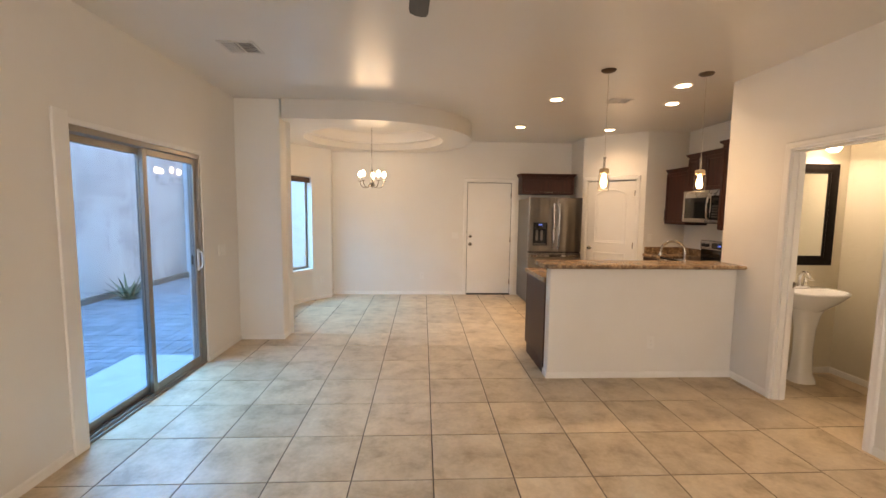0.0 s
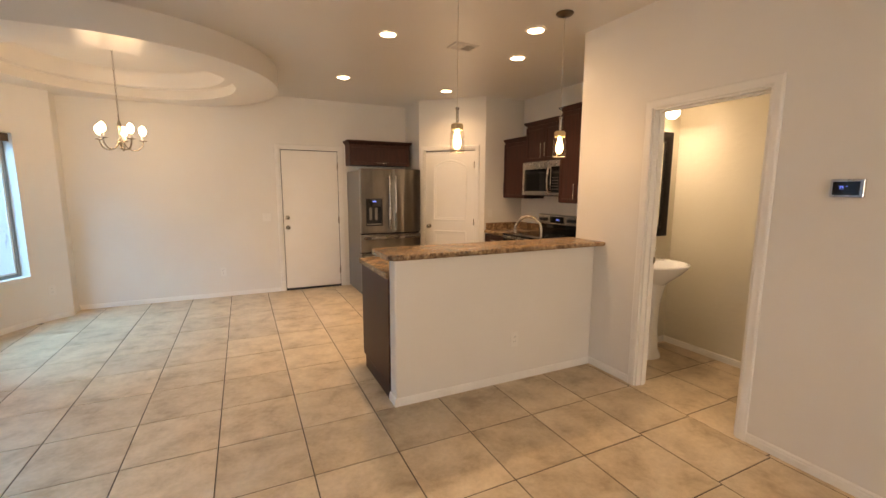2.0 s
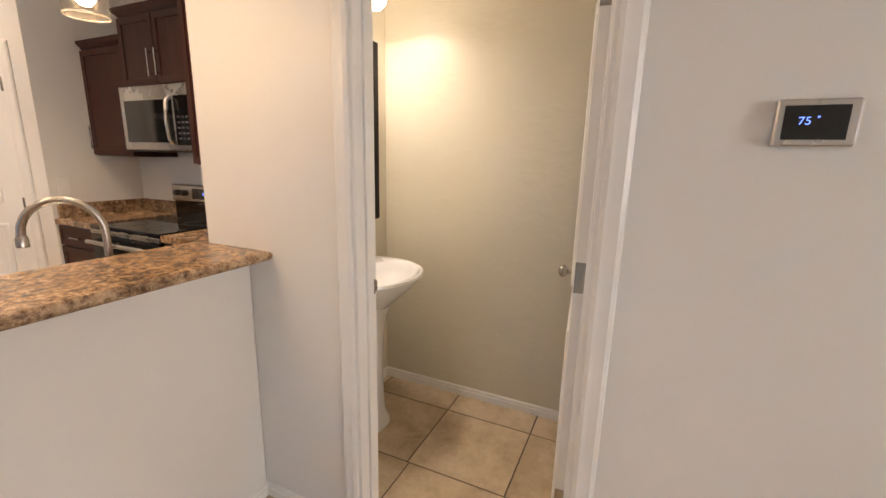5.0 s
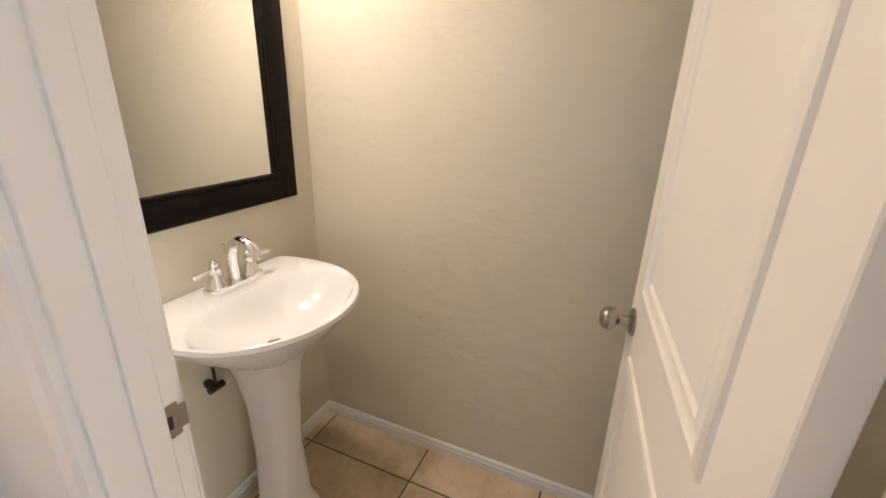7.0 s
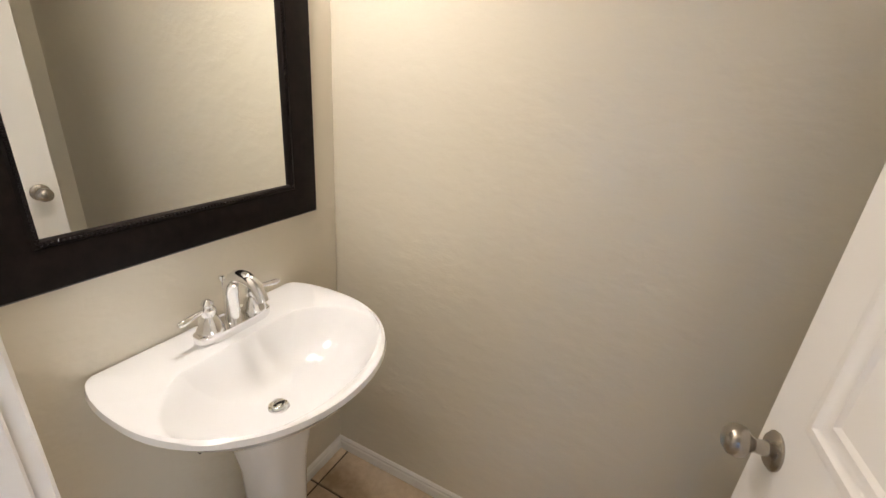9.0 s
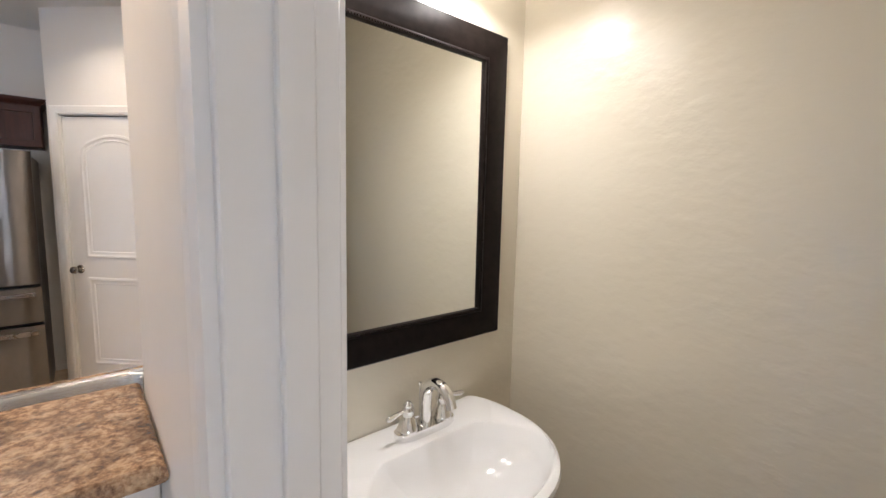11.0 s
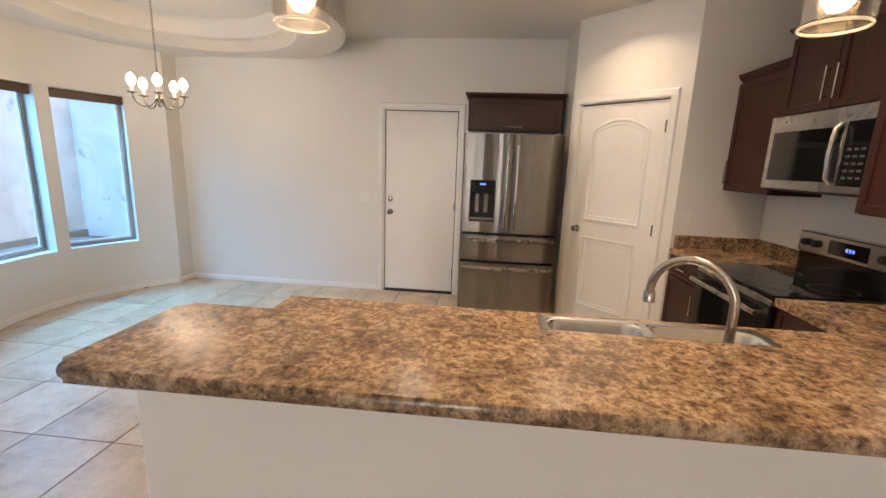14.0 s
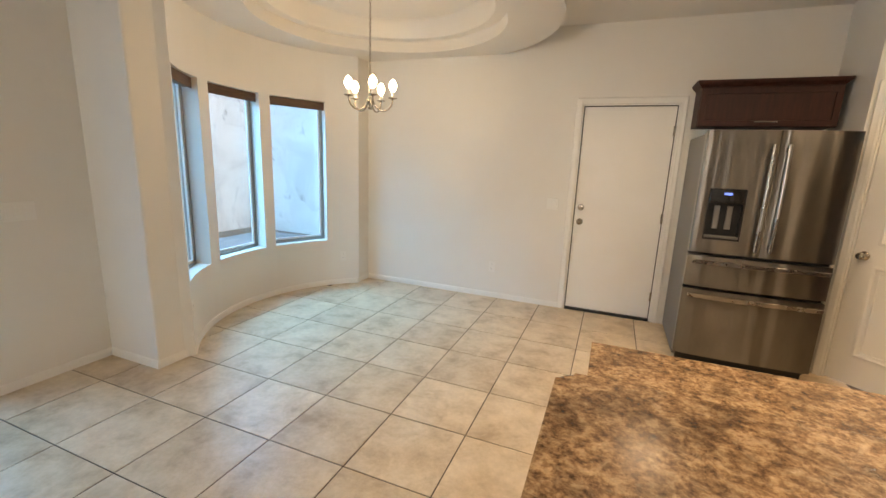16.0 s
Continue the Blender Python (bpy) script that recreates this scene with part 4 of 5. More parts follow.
tdir = Vector((-0.165, 0.15, 0))
pts = [Vector((0, 0, z)) for z in (0, 0.05, 0.12, 0.18, 0.22)]
for k in range(1, 13):
    a = math.pi * k / 12
    pts.append(Vector((0, 0, 0.22)) + tdir * ((1 - math.cos(a)) / 2) + Vector((0, 0, 0.112 * math.sin(a))))
pts.append(pts[-1] + Vector((0, 0, -0.02)))
part("spout", tube(pts, 0.0125, 16), M_NICKEL, tap, "", True)
part("nozzle", lathe([(0, 0), (0.017, 0), (0.017, 0.03), (0.0128, 0.036), (0, 0.036)], 20, Matrix.Translation(pts[-1] + Vector((0, 0, -0.02)))), M_NICKEL, tap, "", True)
part("base", lathe([(0, 0), (0.027, 0), (0.027, 0.008), (0.02, 0.02), (0.018, 0.06), (0.0126, 0.07), (0, 0.07)], 24), M_NICKEL, tap, "", True)
part("lever", tube([(0.018, 0, 0.045), (0.05, 0.005, 0.055), (0.10, 0.012, 0.085)], [0.007, 0.006, 0.005], 10), M_NICKEL, tap, "", True)

# ---- range ----
rng = thing("range", east(4.285, RY1 - 0.004, 0), "stainless electric range with a black glass top and lit clock", "stove")
RW, RD = RY1 - RY0 - 0.008, XK - 4.287
part("body", boxes((0, RW, 0.03, RD, 0.0, 0.895), bev=0.002), M_BLACK, rng)
part("cooktop", boxes((0, RW, -0.005, RD - 0.07, 0.896, 0.922), bev=0.004), M_GLOSS, rng, "black glass cooktop")
part("oven_door", boxes((0.01, RW - 0.01, -0.005, 0.029, 0.20, 0.86), bev=0.004), M_GLOSS, rng, "black glass oven door")
part("door_trim", boxes((0.005, RW - 0.005, -0.006, 0.029, 0.862, 0.893), bev=0.003), M_STEEL_H, rng)
part("drawer", boxes((0.01, RW - 0.01, -0.003, 0.029, 0.03, 0.19), bev=0.003), M_STEEL_H, rng)
hb = tube([(0.04, -0.05, 0.815), (RW / 2, -0.056, 0.815), (RW - 0.04, -0.05, 0.815)], 0.014, 14)
for x in (0.07, RW - 0.07):
    tube([(x, -0.05, 0.815), (x, 0.0, 0.815)], 0.011, 10, hb)
part("handle", hb, M_STEEL_H, rng, "stainless bar handle", True)
part("back_riser", boxes((0, RW, RD - 0.068, RD - 0.005, 0.90, 1.035), bev=0.003), M_GLOSS, rng)
bp = boxes((0, RW, RD - 0.085, RD - 0.005, 1.036, 1.165), bev=0.006)
part("control_panel", bp, M_STEEL_H, rng, "brushed steel control panel")
part("display", boxes((RW * 0.5 - 0.13, RW * 0.5 + 0.13, RD - 0.088, RD - 0.0855, 1.06, 1.14)), M_GLOSS, rng)
for i, x in enumerate((0.07, 0.15, RW - 0.15, RW - 0.07)):
    part("knob", lathe([(0, 0), (0.024, 0), (0.022, 0.02), (0.018, 0.024), (0, 0.024)], 20, pose(x, RD - 0.0855, 1.10, 90)), M_BLACK, rng, "black control knob", True)
for x, y, r in ((0.2, 0.14, 0.10), (0.56, 0.14, 0.085), (0.2, 0.40, 0.075), (0.56, 0.40, 0.10)):
    ringm = lathe([(r, 0.9222), (r + 0.003, 0.9228), (r + 0.006, 0.9222)], 40, pose(x, y, 0))
    part("burner_ring", ringm, M_DARKG, rng, "", True)

# ---- microwave ----
M_BTN = mat("button_print", (0.075, 0.075, 0.078), 0.4)
mw = thing("microwave", east(4.575, RY1 - 0.003, 1.42), "stainless over-the-range microwave with a dark window", "microwave")
MW, MH = 0.754, 0.42
part("body", boxes((0, MW, 0.025, XK - 4.577, 0.0, MH), bev=0.003), M_BLACK, mw)
part("front", boxes((0, MW, 0.0, 0.024, 0.0, MH - 0.002), bev=0.004), M_STEEL_H, mw, "brushed steel front")
part("door_glass", boxes((0.045, MW * 0.74, -0.003, 0.001, 0.05, MH - 0.095), bev=0.002), M_GLOSS, mw, "dark window")
part("control_panel", boxes((MW * 0.765, MW - 0.03, -0.003, 0.001, 0.035, MH - 0.075), bev=0.002), M_GLOSS, mw)
hb = tube([(MW * 0.735, -0.006, 0.04), (MW * 0.735, -0.035, 0.07), (MW * 0.735, -0.045, 0.19), (MW * 0.735, -0.035, 0.31), (MW * 0.735, -0.006, 0.34)], 0.012, 14)
part("handle", hb, M_STEEL_H, mw, "curved steel handle", True)
for r_ in range(5):
    for c_ in range(3):
        part("button", boxes((MW * 0.80 + c_ * 0.04, MW * 0.80 + c_ * 0.04 + 0.026, -0.0042, -0.0031, 0.07 + r_ * 0.034, 0.07 + r_ * 0.034 + 0.012)), M_BTN, mw)
part("vent_grille", boxes((0.03, MW - 0.03, 0.03, 0.30, -0.012, -0.001)), M_BLACK, mw)

# ---- refrigerator ----
FX0, FX1, FY = 2.635, 3.515, 7.11
fr = thing("refrigerator", pose(FX0, FY, 0), "stainless french-door refrigerator with ice dispenser and two drawers", "refrigerator")
FW = FX1 - FX0
part("body", boxes((0.008, FW - 0.008, 0.085, YN - FY - 0.03, 0.02, 1.745), bev=0.004), M_SIDE, fr, "grey painted side panels")


def bowed(x0, x1, z0, z1, depth=0.075, bow=0.014, n_=14):
    """A front that swells slightly across its width, with rounded sides."""
    bm = bmesh.new()
    prof = []
    for k in range(n_ + 1):
        u = k / n_
        edge = min(u, 1 - u) * (x1 - x0)
        rnd_ = 0.012 * (1 - min(1, edge / 0.014)) ** 2
        xw = (x0 + (x1 - x0) * u) / FW
        prof.append((x0 + (x1 - x0) * u, -bow * (1 - (2 * xw - 1) ** 2) + rnd_))
    return prism([(x1, depth), (x0, depth)] + prof, z0, z1, bm)


def with_hole(x0, x1, z0, z1, hx0, hx1, hz0, hz1):
    bm = bmesh.new()
    for a, b_, c, d in ((x0, hx0, z0, z1), (hx1, x1, z0, z1), (hx0, hx1, z0, hz0), (hx0, hx1, hz1, z1)):
        prism([(b_, 0.075), (a, 0.075)] + [(a + (b_ - a) * k / 6, -0.014 * (1 - (2 * (a + (b_ - a) * k / 6) / FW - 1) ** 2) + (0.010 if (a == x0 and k == 0) else 0)) for k in range(7)], c, d, bm)
    return bm


xm = FW / 2
dl = part("left_door", with_hole(0.002, xm - 0.003, 0.885, 1.765, 0.072, 0.305, 0.985, 1.36), M_STEEL, fr)
dr = part("right_door", bowed(xm + 0.003, FW - 0.002, 0.885, 1.765), M_STEEL, fr, "", True)
part("middle_drawer", bowed(0.002, FW - 0.002, 0.622, 0.860), M_STEEL, fr, "", True)
part("freezer_drawer", bowed(0.002, FW - 0.002, 0.07, 0.598), M_STEEL, fr, "", True)
part("gasket", boxes((0.012, FW - 0.012, 0.05, 0.083, 0.05, 1.755)), M_DARKG, fr)
part("kick_grille", boxes((0.03, FW - 0.03, 0.06, 0.09, 0.0, 0.06)), M_BLACK, fr)
for nm, s in (("left", -1), ("right", 1)):
    x = xm + s * 0.043
    bm = tube([(x, -0.058 - 0.012 * math.sin(math.pi * k / 10), 0.93 + 0.74 * k / 10) for k in range(11)], 0.0125, 14)
    for z in (0.965, 1.635):
        box(bm, x - 0.009, x + 0.009, -0.052, -0.006, z - 0.016, z + 0.016)
    part("handle", bm, M_STEEL_H, dl if s < 0 else dr, "bowed steel handle", True)
for dwn, z in (("middle_drawer", 0.822), ("freezer_drawer", 0.560)):
    par = [c for c in fr.children if c.name.startswith(dwn)][0]
    bm = sweep([(0.03 + (FW - 0.06) * k / 12, -0.055 - 0.016 * math.sin(math.pi * k / 12), z) for k in range(13)], [(-0.014, -0.008), (0.014, -0.008), (0.016, 0.0), (0.012, 0.008), (-0.012, 0.008), (-0.016, 0.0), (-0.014, -0.008)], (0, -1, 0), closed=False)
    for x in (0.07, FW - 0.07):
        box(bm, x - 0.016, x + 0.016, -0.055, -0.001, z - 0.010, z + 0.010)
    part("handle", bm, M_STEEL_H, par, "bowed steel handle")
DX0, DX1, DZ0, DZ1 = 0.072, 0.305, 0.985, 1.36
disp = part("dispenser", boxes((DX0, DX1, 0.058, 0.072, DZ0, DZ1), (DX0 + 0.001, DX0 + 0.009, -0.010, 0.058, DZ0 + 0.001, DZ1 - 0.001), (DX1 - 0.009, DX1 - 0.001, -0.012, 0.058, DZ0 + 0.001, DZ1 - 0.001), (DX0 + 0.009, DX1 - 0.009, -0.012, 0.058, DZ0 + 0.001, DZ0 + 0.016)), M_BLACK, fr, "black ice and water dispenser")
part("dispenser_panel", boxes((DX0 + 0.009, DX1 - 0.009, -0.016, 0.056, 1.25, DZ1 - 0.001), bev=0.004), M_GLOSS, disp)
part("display", boxes((0.165, 0.215, -0.0175, -0.0162, 1.315, 1.331)), M_BLUE, disp, "blue lit display")
for x in (0.125, 0.205):
    part("paddle", boxes((x, x + 0.038, 0.02, 0.032, 1.065, 1.235), bev=0.004), M_SIDE, disp)
part("drip_tray", boxes((DX0 + 0.012, DX1 - 0.012, -0.004, 0.05, DZ0 + 0.017, DZ0 + 0.029)), M_SIDE, disp)
part("badge", boxes((FW - 0.135, FW - 0.085, 0.0, 0.004, 1.655, 1.668)), M_CHROME, dr)

# ---- lamps ----


def can_light(x, y):
    c = thing("recessed_light", pose(x, y, CEIL), "round white recessed ceiling light, lit", "ceiling light", "recessed ceiling lights")
    part("trim_ring", lathe([(0.063, -0.003), (0.066, -0.0075), (0.082, -0.006), (0.085, -0.0005)], 40), M_PLATE, c, "", True)
    part("lens", lathe([(0, -0.004), (0.0635, -0.0035)], 40), M_CAN, c)


for cx, cy in CANS:
    can_light(cx, cy)


def pendant(x, y, z):
    """z is the jar's foot."""
    p = thing("pendant_light", pose(x, y, z), "glass jar pendant light with a rope-wrapped neck, lit", "pendant light", "jar pendants over the bar")
    drop = CEIL - z
    j = lathe([(0.0, 0.004), (0.04, 0.002), (0.047, 0.006), (0.049, 0.014), (0.049, 0.125), (0.044, 0.145), (0.036, 0.155), (0.035, 0.175), (0.033, 0.175), (0.034, 0.154), (0.042, 0.143), (0.0465, 0.124), (0.0465, 0.016), (0.043, 0.009), (0.0, 0.008)], 36)
    jar = part("jar", j, M_JAR, p, "clear glass jar", True)
    jar.visible_shadow = False
    # Pale rings paint the light caught at the jar's foot and neck.
    for r_, z_ in ((0.046, 0.005), (0.0355, 0.152)):
        ring = part("rim", lathe([(r_ + 0.0026 * math.cos(radians(a)), z_ + 0.0026 * math.sin(radians(a))) for a in range(0, 361, 60)], 32), M_RIM_GLINT, jar, "", True)
        ring.visible_shadow = False
    part("cap", lathe([(0, 0.178), (0.035, 0.178), (0.036, 0.182), (0.036, 0.192), (0.030, 0.196), (0.012, 0.199), (0, 0.20)], 28), M_ROPE, p, "tan rope-wound cap", True)
    part("stem", lathe([(0.0, 0.199), (0.0095, 0.2), (0.0095, 0.285), (0.014, 0.288), (0.014, 0.296), (0.006, 0.300), (0, 0.30)], 20), M_NICKEL, p, "satin metal stem", True)
    rp = bmesh.new()
    for k in range(4):
        lathe([(0.037 + 0.0045 * math.cos(radians(a)), 0.160 + k * 0.008 + 0.0045 * math.sin(radians(a))) for a in range(0, 361, 45)], 28, None, rp)
    part("rope_wrap", rp, M_ROPE, p, "tan rope wrapping", True)
    b = part("bulb", lathe([(0, 0.026), (0.013, 0.030), (0.023, 0.045), (0.027, 0.066), (0.025, 0.092), (0.018, 0.122), (0.013, 0.145), (0.012, 0.16), (0, 0.16)], 24), M_FIL, p, "glowing filament bulb", True)
    b.visible_shadow = False
    part("cord", tube([(0, 0, 0.299), (0, 0, drop - 0.02)], 0.0028, 8), M_CORD, p, "pale cord")
    part("canopy", lathe([(0, -0.0005), (0.062, -0.001), (0.064, -0.006), (0.05, -0.018), (0.012, -0.028), (0, -0.028)], 36, pose(0, 0, drop)), M_BRONZE, p, "round bronze canopy", True)
    lamp("pendant_lamp", 'POINT', pose(x, y, z + 0.09), 0.85, (1.0, 0.76, 0.52), 0.025)


M_ROPE = mat("jute_rope", (0.56, 0.42, 0.26), 0.9)
bumped(M_ROPE, noise_tex(M_ROPE, world_co(M_ROPE), 180, 3), 0.6, 0.002)
M_CORD = mat("pale_cord", (0.55, 0.50, 0.43), 0.7)
pendant(2.515, 4.055, 1.725)
pendant(3.40, 4.068, 1.73)

# chandelier
ch = thing("chandelier", pose(0.165, 6.6, 1.86), "brushed nickel five-arm chandelier with lit candle bulbs", "chandelier")
part("column", lathe([(0, 0), (0.012, 0.004), (0.018, 0.016), (0.01, 0.03), (0.014, 0.045), (0.03, 0.065), (0.024, 0.085), (0.011, 0.10), (0.009, 0.15), (0.016, 0.19), (0.022, 0.22), (0.014, 0.25), (0.007, 0.275), (0.005, 0.34), (0, 0.34)], 24), M_NICKEL, ch, "", True)
chain = bmesh.new()
top_z = TRAY_Z + 0.285 - 1.86
nl = int((top_z - 0.36) / 0.028)
for k in range(nl):
    zc = 0.352 + k * 0.028
    loop_ = [(0.0075 * math.cos(2 * math.pi * i / 10), 0, zc + 0.018 * math.sin(2 * math.pi * i / 10)) for i in range(11)]
    if k % 2:
        loop_ = [(y, x, z) for x, y, z in loop_]
    tube(loop_, 0.002, 5, chain, False)
part("chain", chain, M_NICKEL, ch)
part("ceiling_cup", lathe([(0, top_z), (0.06, top_z - 0.001), (0.06, top_z - 0.01), (0.03, top_z - 0.03), (0, top_z - 0.04)], 28), M_NICKEL, ch, "", True)
for k in range(5):
    a = radians(20 + 72 * k)
    arm_pts = []
    arm_pts.append((0.012 * math.cos(a), 0.012 * math.sin(a), 0.088))
    for i in range(17):
        u = math.pi * i / 16
        r_ = 0.105 - 0.078 * math.cos(u)
        arm_pts.append((r_ * math.cos(a), r_ * math.sin(a), 0.078 - 0.088 * math.sin(u) + 0.008 * i / 16))
    arm = part("arm", tube(arm_pts, 0.0065, 10), M_NICKEL, ch, "", True)
    ex2, ey2, ez = arm_pts[-1]
    m_ = pose(ex2, ey2, ez)
    part("drip_cup", lathe([(0, -0.004), (0.02, 0.0), (0.034, 0.006), (0.036, 0.010), (0.012, 0.008), (0, 0.008)], 24, m_), M_NICKEL, arm, "", True)
    part("candle_sleeve", lathe([(0, 0.009), (0.0125, 0.009), (0.0125, 0.055), (0, 0.055)], 18, m_), M_PLATE, arm, "cream candle sleeve", True)
    b = part("bulb", lathe([(0, 0.056), (0.014, 0.058), (0.027, 0.078), (0.032, 0.100), (0.027, 0.124), (0.012, 0.146), (0, 0.152)], 20, m_), M_BULB, arm, "glowing candle bulb", True)
    b.visible_shadow = False
    lamp("candle_lamp", 'POINT', pose(0.165 + ex2, 6.6 + ey2, 1.86 + ez + 0.095), 1.05, SOFT, 0.02)

# ceiling fan
fan = thing("ceiling_fan", pose(0.93, 1.535, 2.34), "dark bronze ceiling fan with brown wooden blades", "fan")
part("motor", lathe([(0, -0.06), (0.06, -0.055), (0.10, -0.03), (0.115, 0.0), (0.11, 0.045), (0.06, 0.07), (0, 0.072)], 36), M_BRONZE, fan, "", True)
part("downrod", tube([(0, 0, 0.07), (0, 0, CEIL - 2.34 - 0.02)], 0.013, 14), M_BRONZE, fan)
part("canopy", lathe([(0, CEIL - 2.34), (0.07, CEIL - 2.341), (0.065, CEIL - 2.37), (0.02, CEIL - 2.40), (0, CEIL - 2.40)], 30), M_BRONZE, fan, "", True)
for k in range(5):
    a = 93.5 + 72 * k
    bl = prism([(0.17, -0.03), (0.45, -0.038), (0.62, -0.040), (0.655, -0.034), (0.668, -0.012), (0.668, 0.012), (0.655, 0.034), (0.62, 0.040), (0.45, 0.038), (0.17, 0.03)], -0.004, 0.004)
    bmesh.ops.transform(bl, matrix=pose(0, 0, 0.0, 0, 0, a) @ pose(0, 0, 0, 10, 0, 0), verts=bl.verts)
    part("blade", bl, M_BLADE, fan)
    ir = boxes((0.10, 0.19, -0.02, 0.02, 0.004, 0.010))
    bmesh.ops.transform(ir, matrix=pose(0, 0, 0.0, 0, 0, a), verts=ir.verts)
    part("blade_iron", ir, M_BRONZE, fan)

# vents
for vx, vy, w_, d_, rz, lb in ((-0.484, 3.78, 0.27, 0.25, 0, "white ceiling air vent with dark slots near the patio wall"), (3.07, 5.03, 0.24, 0.18, 45 - 45, "white ceiling air vent over the kitchen")):
    v = thing("ceiling_vent", pose(vx, vy, CEIL, 0, 0, rz), lb, "air vent")
    # Dark sheet stands for the shaded duct behind the slats.
    part("backing", boxes((-w_ / 2 + 0.02, w_ / 2 - 0.02, -d_ / 2 + 0.02, d_ / 2 - 0.02, -0.003, -0.0005)), M_RECESS, v)
    part("frame", boxes((-w_ / 2, w_ / 2, -d_ / 2, -d_ / 2 + 0.022, -0.010, -0.0005), (-w_ / 2, w_ / 2, d_ / 2 - 0.022, d_ / 2, -0.010, -0.0005), (-w_ / 2, -w_ / 2 + 0.022, -d_ / 2 + 0.022, d_ / 2 - 0.022, -0.010, -0.0005), (w_ / 2 - 0.022, w_ / 2, -d_ / 2 + 0.022, d_ / 2 - 0.022, -0.010, -0.0005), (-0.008, 0.008, -d_ / 2 + 0.022, d_ / 2 - 0.022, -0.010, -0.0005), bev=0.002), M_VENT, v)
    for i in range(7):
        y = -d_ / 2 + 0.035 + i * (d_ - 0.07) / 6
        for sx in (-1, 1):
            sl = boxes((-w_ / 4 + 0.014, w_ / 4 - 0.014, -0.0045, 0.0045, -0.0008, 0.0008))
            bmesh.ops.transform(sl, matrix=pose(sx * w_ / 4, y, -0.007, 62 * sx), verts=sl.verts)
            part("slat", sl, M_VENT, v)

# ---- plates on the walls ----


def wall_plate(m, kind, gangs, label):
    """x across, z up, face towards -y, back on the wall at y 0."""
    w_ = 0.07 + 0.046 * (gangs - 1)
    p = thing("light_switch" if kind == "switch" else "wall_outlet", m, label, "switch" if kind == "switch" else "outlet")
    part("plate", boxes((-w_ / 2, w_ / 2, -0.006, -0.0003, -0.0575, 0.0575), bev=0.002), M_PLATE, p)
    for g in range(gangs):
        x = -0.023 * (gangs - 1) + 0.046 * g
        if kind == "switch":
            part("rocker", boxes((x - 0.0165, x + 0.0165, -0.009, -0.0061, -0.033, 0.033), bev=0.001), M_PLATE, p)
        else:
            for z in (-0.02, 0.02):
                so = part("socket", lathe([(0, 0), (0.0165, 0.0), (0.0165, 0.002), (0, 0.002)], 20, pose(x, -0.0061, z, 90)), M_PLATE, p)
                # Slots are dark slips on the socket, for the shade within.
                part("slot", boxes((x - 0.007, x - 0.0055, -0.0088, -0.0082, z - 0.004, z + 0.006), (x + 0.0055, x + 0.007, -0.0088, -0.0082, z - 0.004, z + 0.006)), M_RECESS, so)
    return p


WEST = Matrix(((0, -1, 0, 0), (1, 0, 0, 0), (0, 0, 1, 0), (0, 0, 0, 1)))
wall_plate(pose(1.50, YN, 1.09), "switch", 2, "white double rocker switch beside the entry door")
wall_plate(pose(0.905, YN, 0.35), "outlet", 1, "white wall outlet above the baseboard")
wall_plate(pose(3.04, 4.08, 0.335), "outlet", 1, "white outlet on the peninsula half wall")
wall_plate(pose(4.40, YK, 1.15), "switch", 1, "white rocker switch above the kitchen backsplash")
wall_plate(pose(XW, 4.90, 1.09) @ WEST, "switch", 3, "white triple rocker switch beside the patio door")
for a in (44.5, -49.5):
    c = pt_at(a, BAY_R)
    wall_plate(pose(c.x, c.y, 0.34, 0, 0, 90 - a) @ pose(0, 0, 0), "outlet", 1, "white wall outlet in the bay wall")

# thermostat, on the wall that looks along -x
th = thing("thermostat", east(XE, 2.56, 1.452), "grey digital thermostat reading 75", "thermostat")
part("body", boxes((0, 0.128, -0.022, -0.0003, 0, 0.088), bev=0.003), M_STEEL_H, th)
part("screen", boxes((0.012, 0.112, -0.0245, -0.0222, 0.012, 0.076)), M_GLOSS, th)
txt = bpy.data.curves.new("digits", 'FONT')
txt.body, txt.size, txt.align_x, txt.extrude = "75", 0.021, 'LEFT', 0.0003
dig = new("digits", txt)
dig.parent = th
dig.matrix_basis = pose(0.035, -0.0249, 0.040, 90, 0, 0)
dig["label"] = "pale blue digits 75"
M_DIG = glowing("digit_glow", (0.10, 0.22, 1.0), 0.9)
txt.materials.append(M_DIG)
part("degree_mark", boxes((0.064, 0.068, -0.0250, -0.0246, 0.0525, 0.056)), M_DIG, th)
# clock digits of the range
for i in range(3):
    part("clock_digit", boxes((RW * 0.5 - 0.01 + i * 0.022, RW * 0.5 + 0.004 + i * 0.022, RD - 0.0892, RD - 0.0882, 1.092, 1.112)), M_BLUE, rng)

# ---- powder room ----
SKX, SKZ = 4.43, 0.855
ps = thing("pedestal_sink", pose(SKX, BATH_Y1 - 0.001, 0), "white porcelain pedestal wash basin", "sink")


def basin_outline(scale=1.0, inset=0.0, n_=40):
    """Half-oval front and a straight back; y runs towards -y of the room."""
    pts_ = []
    W, D = 0.30, 0.47
    for k in range(n_ + 1):
        a = math.pi * k / n_
        x = W * math.cos(a) * (1.0 if abs(math.cos(a)) < 2 else 1)
        y = -0.16 - (D - 0.16) * math.sin(a) ** 0.9
        pts_.append((x, y))
    side = [(1.0, -0.13), (0.992, -0.10), (0.978, -0.07), (0.958, -0.045), (0.93, -0.022), (0.90, -0.008), (0.86, 0.0)]
    back = [(-W * u, y) for u, y in side] + [(W * u, y) for u, y in side[::-1]]
    pts_ = pts_ + back
    c = (0, -0.20)
    return [(c[0] + (x - c[0]) * scale, c[1] + (y - c[1]) * scale) for x, y in pts_]


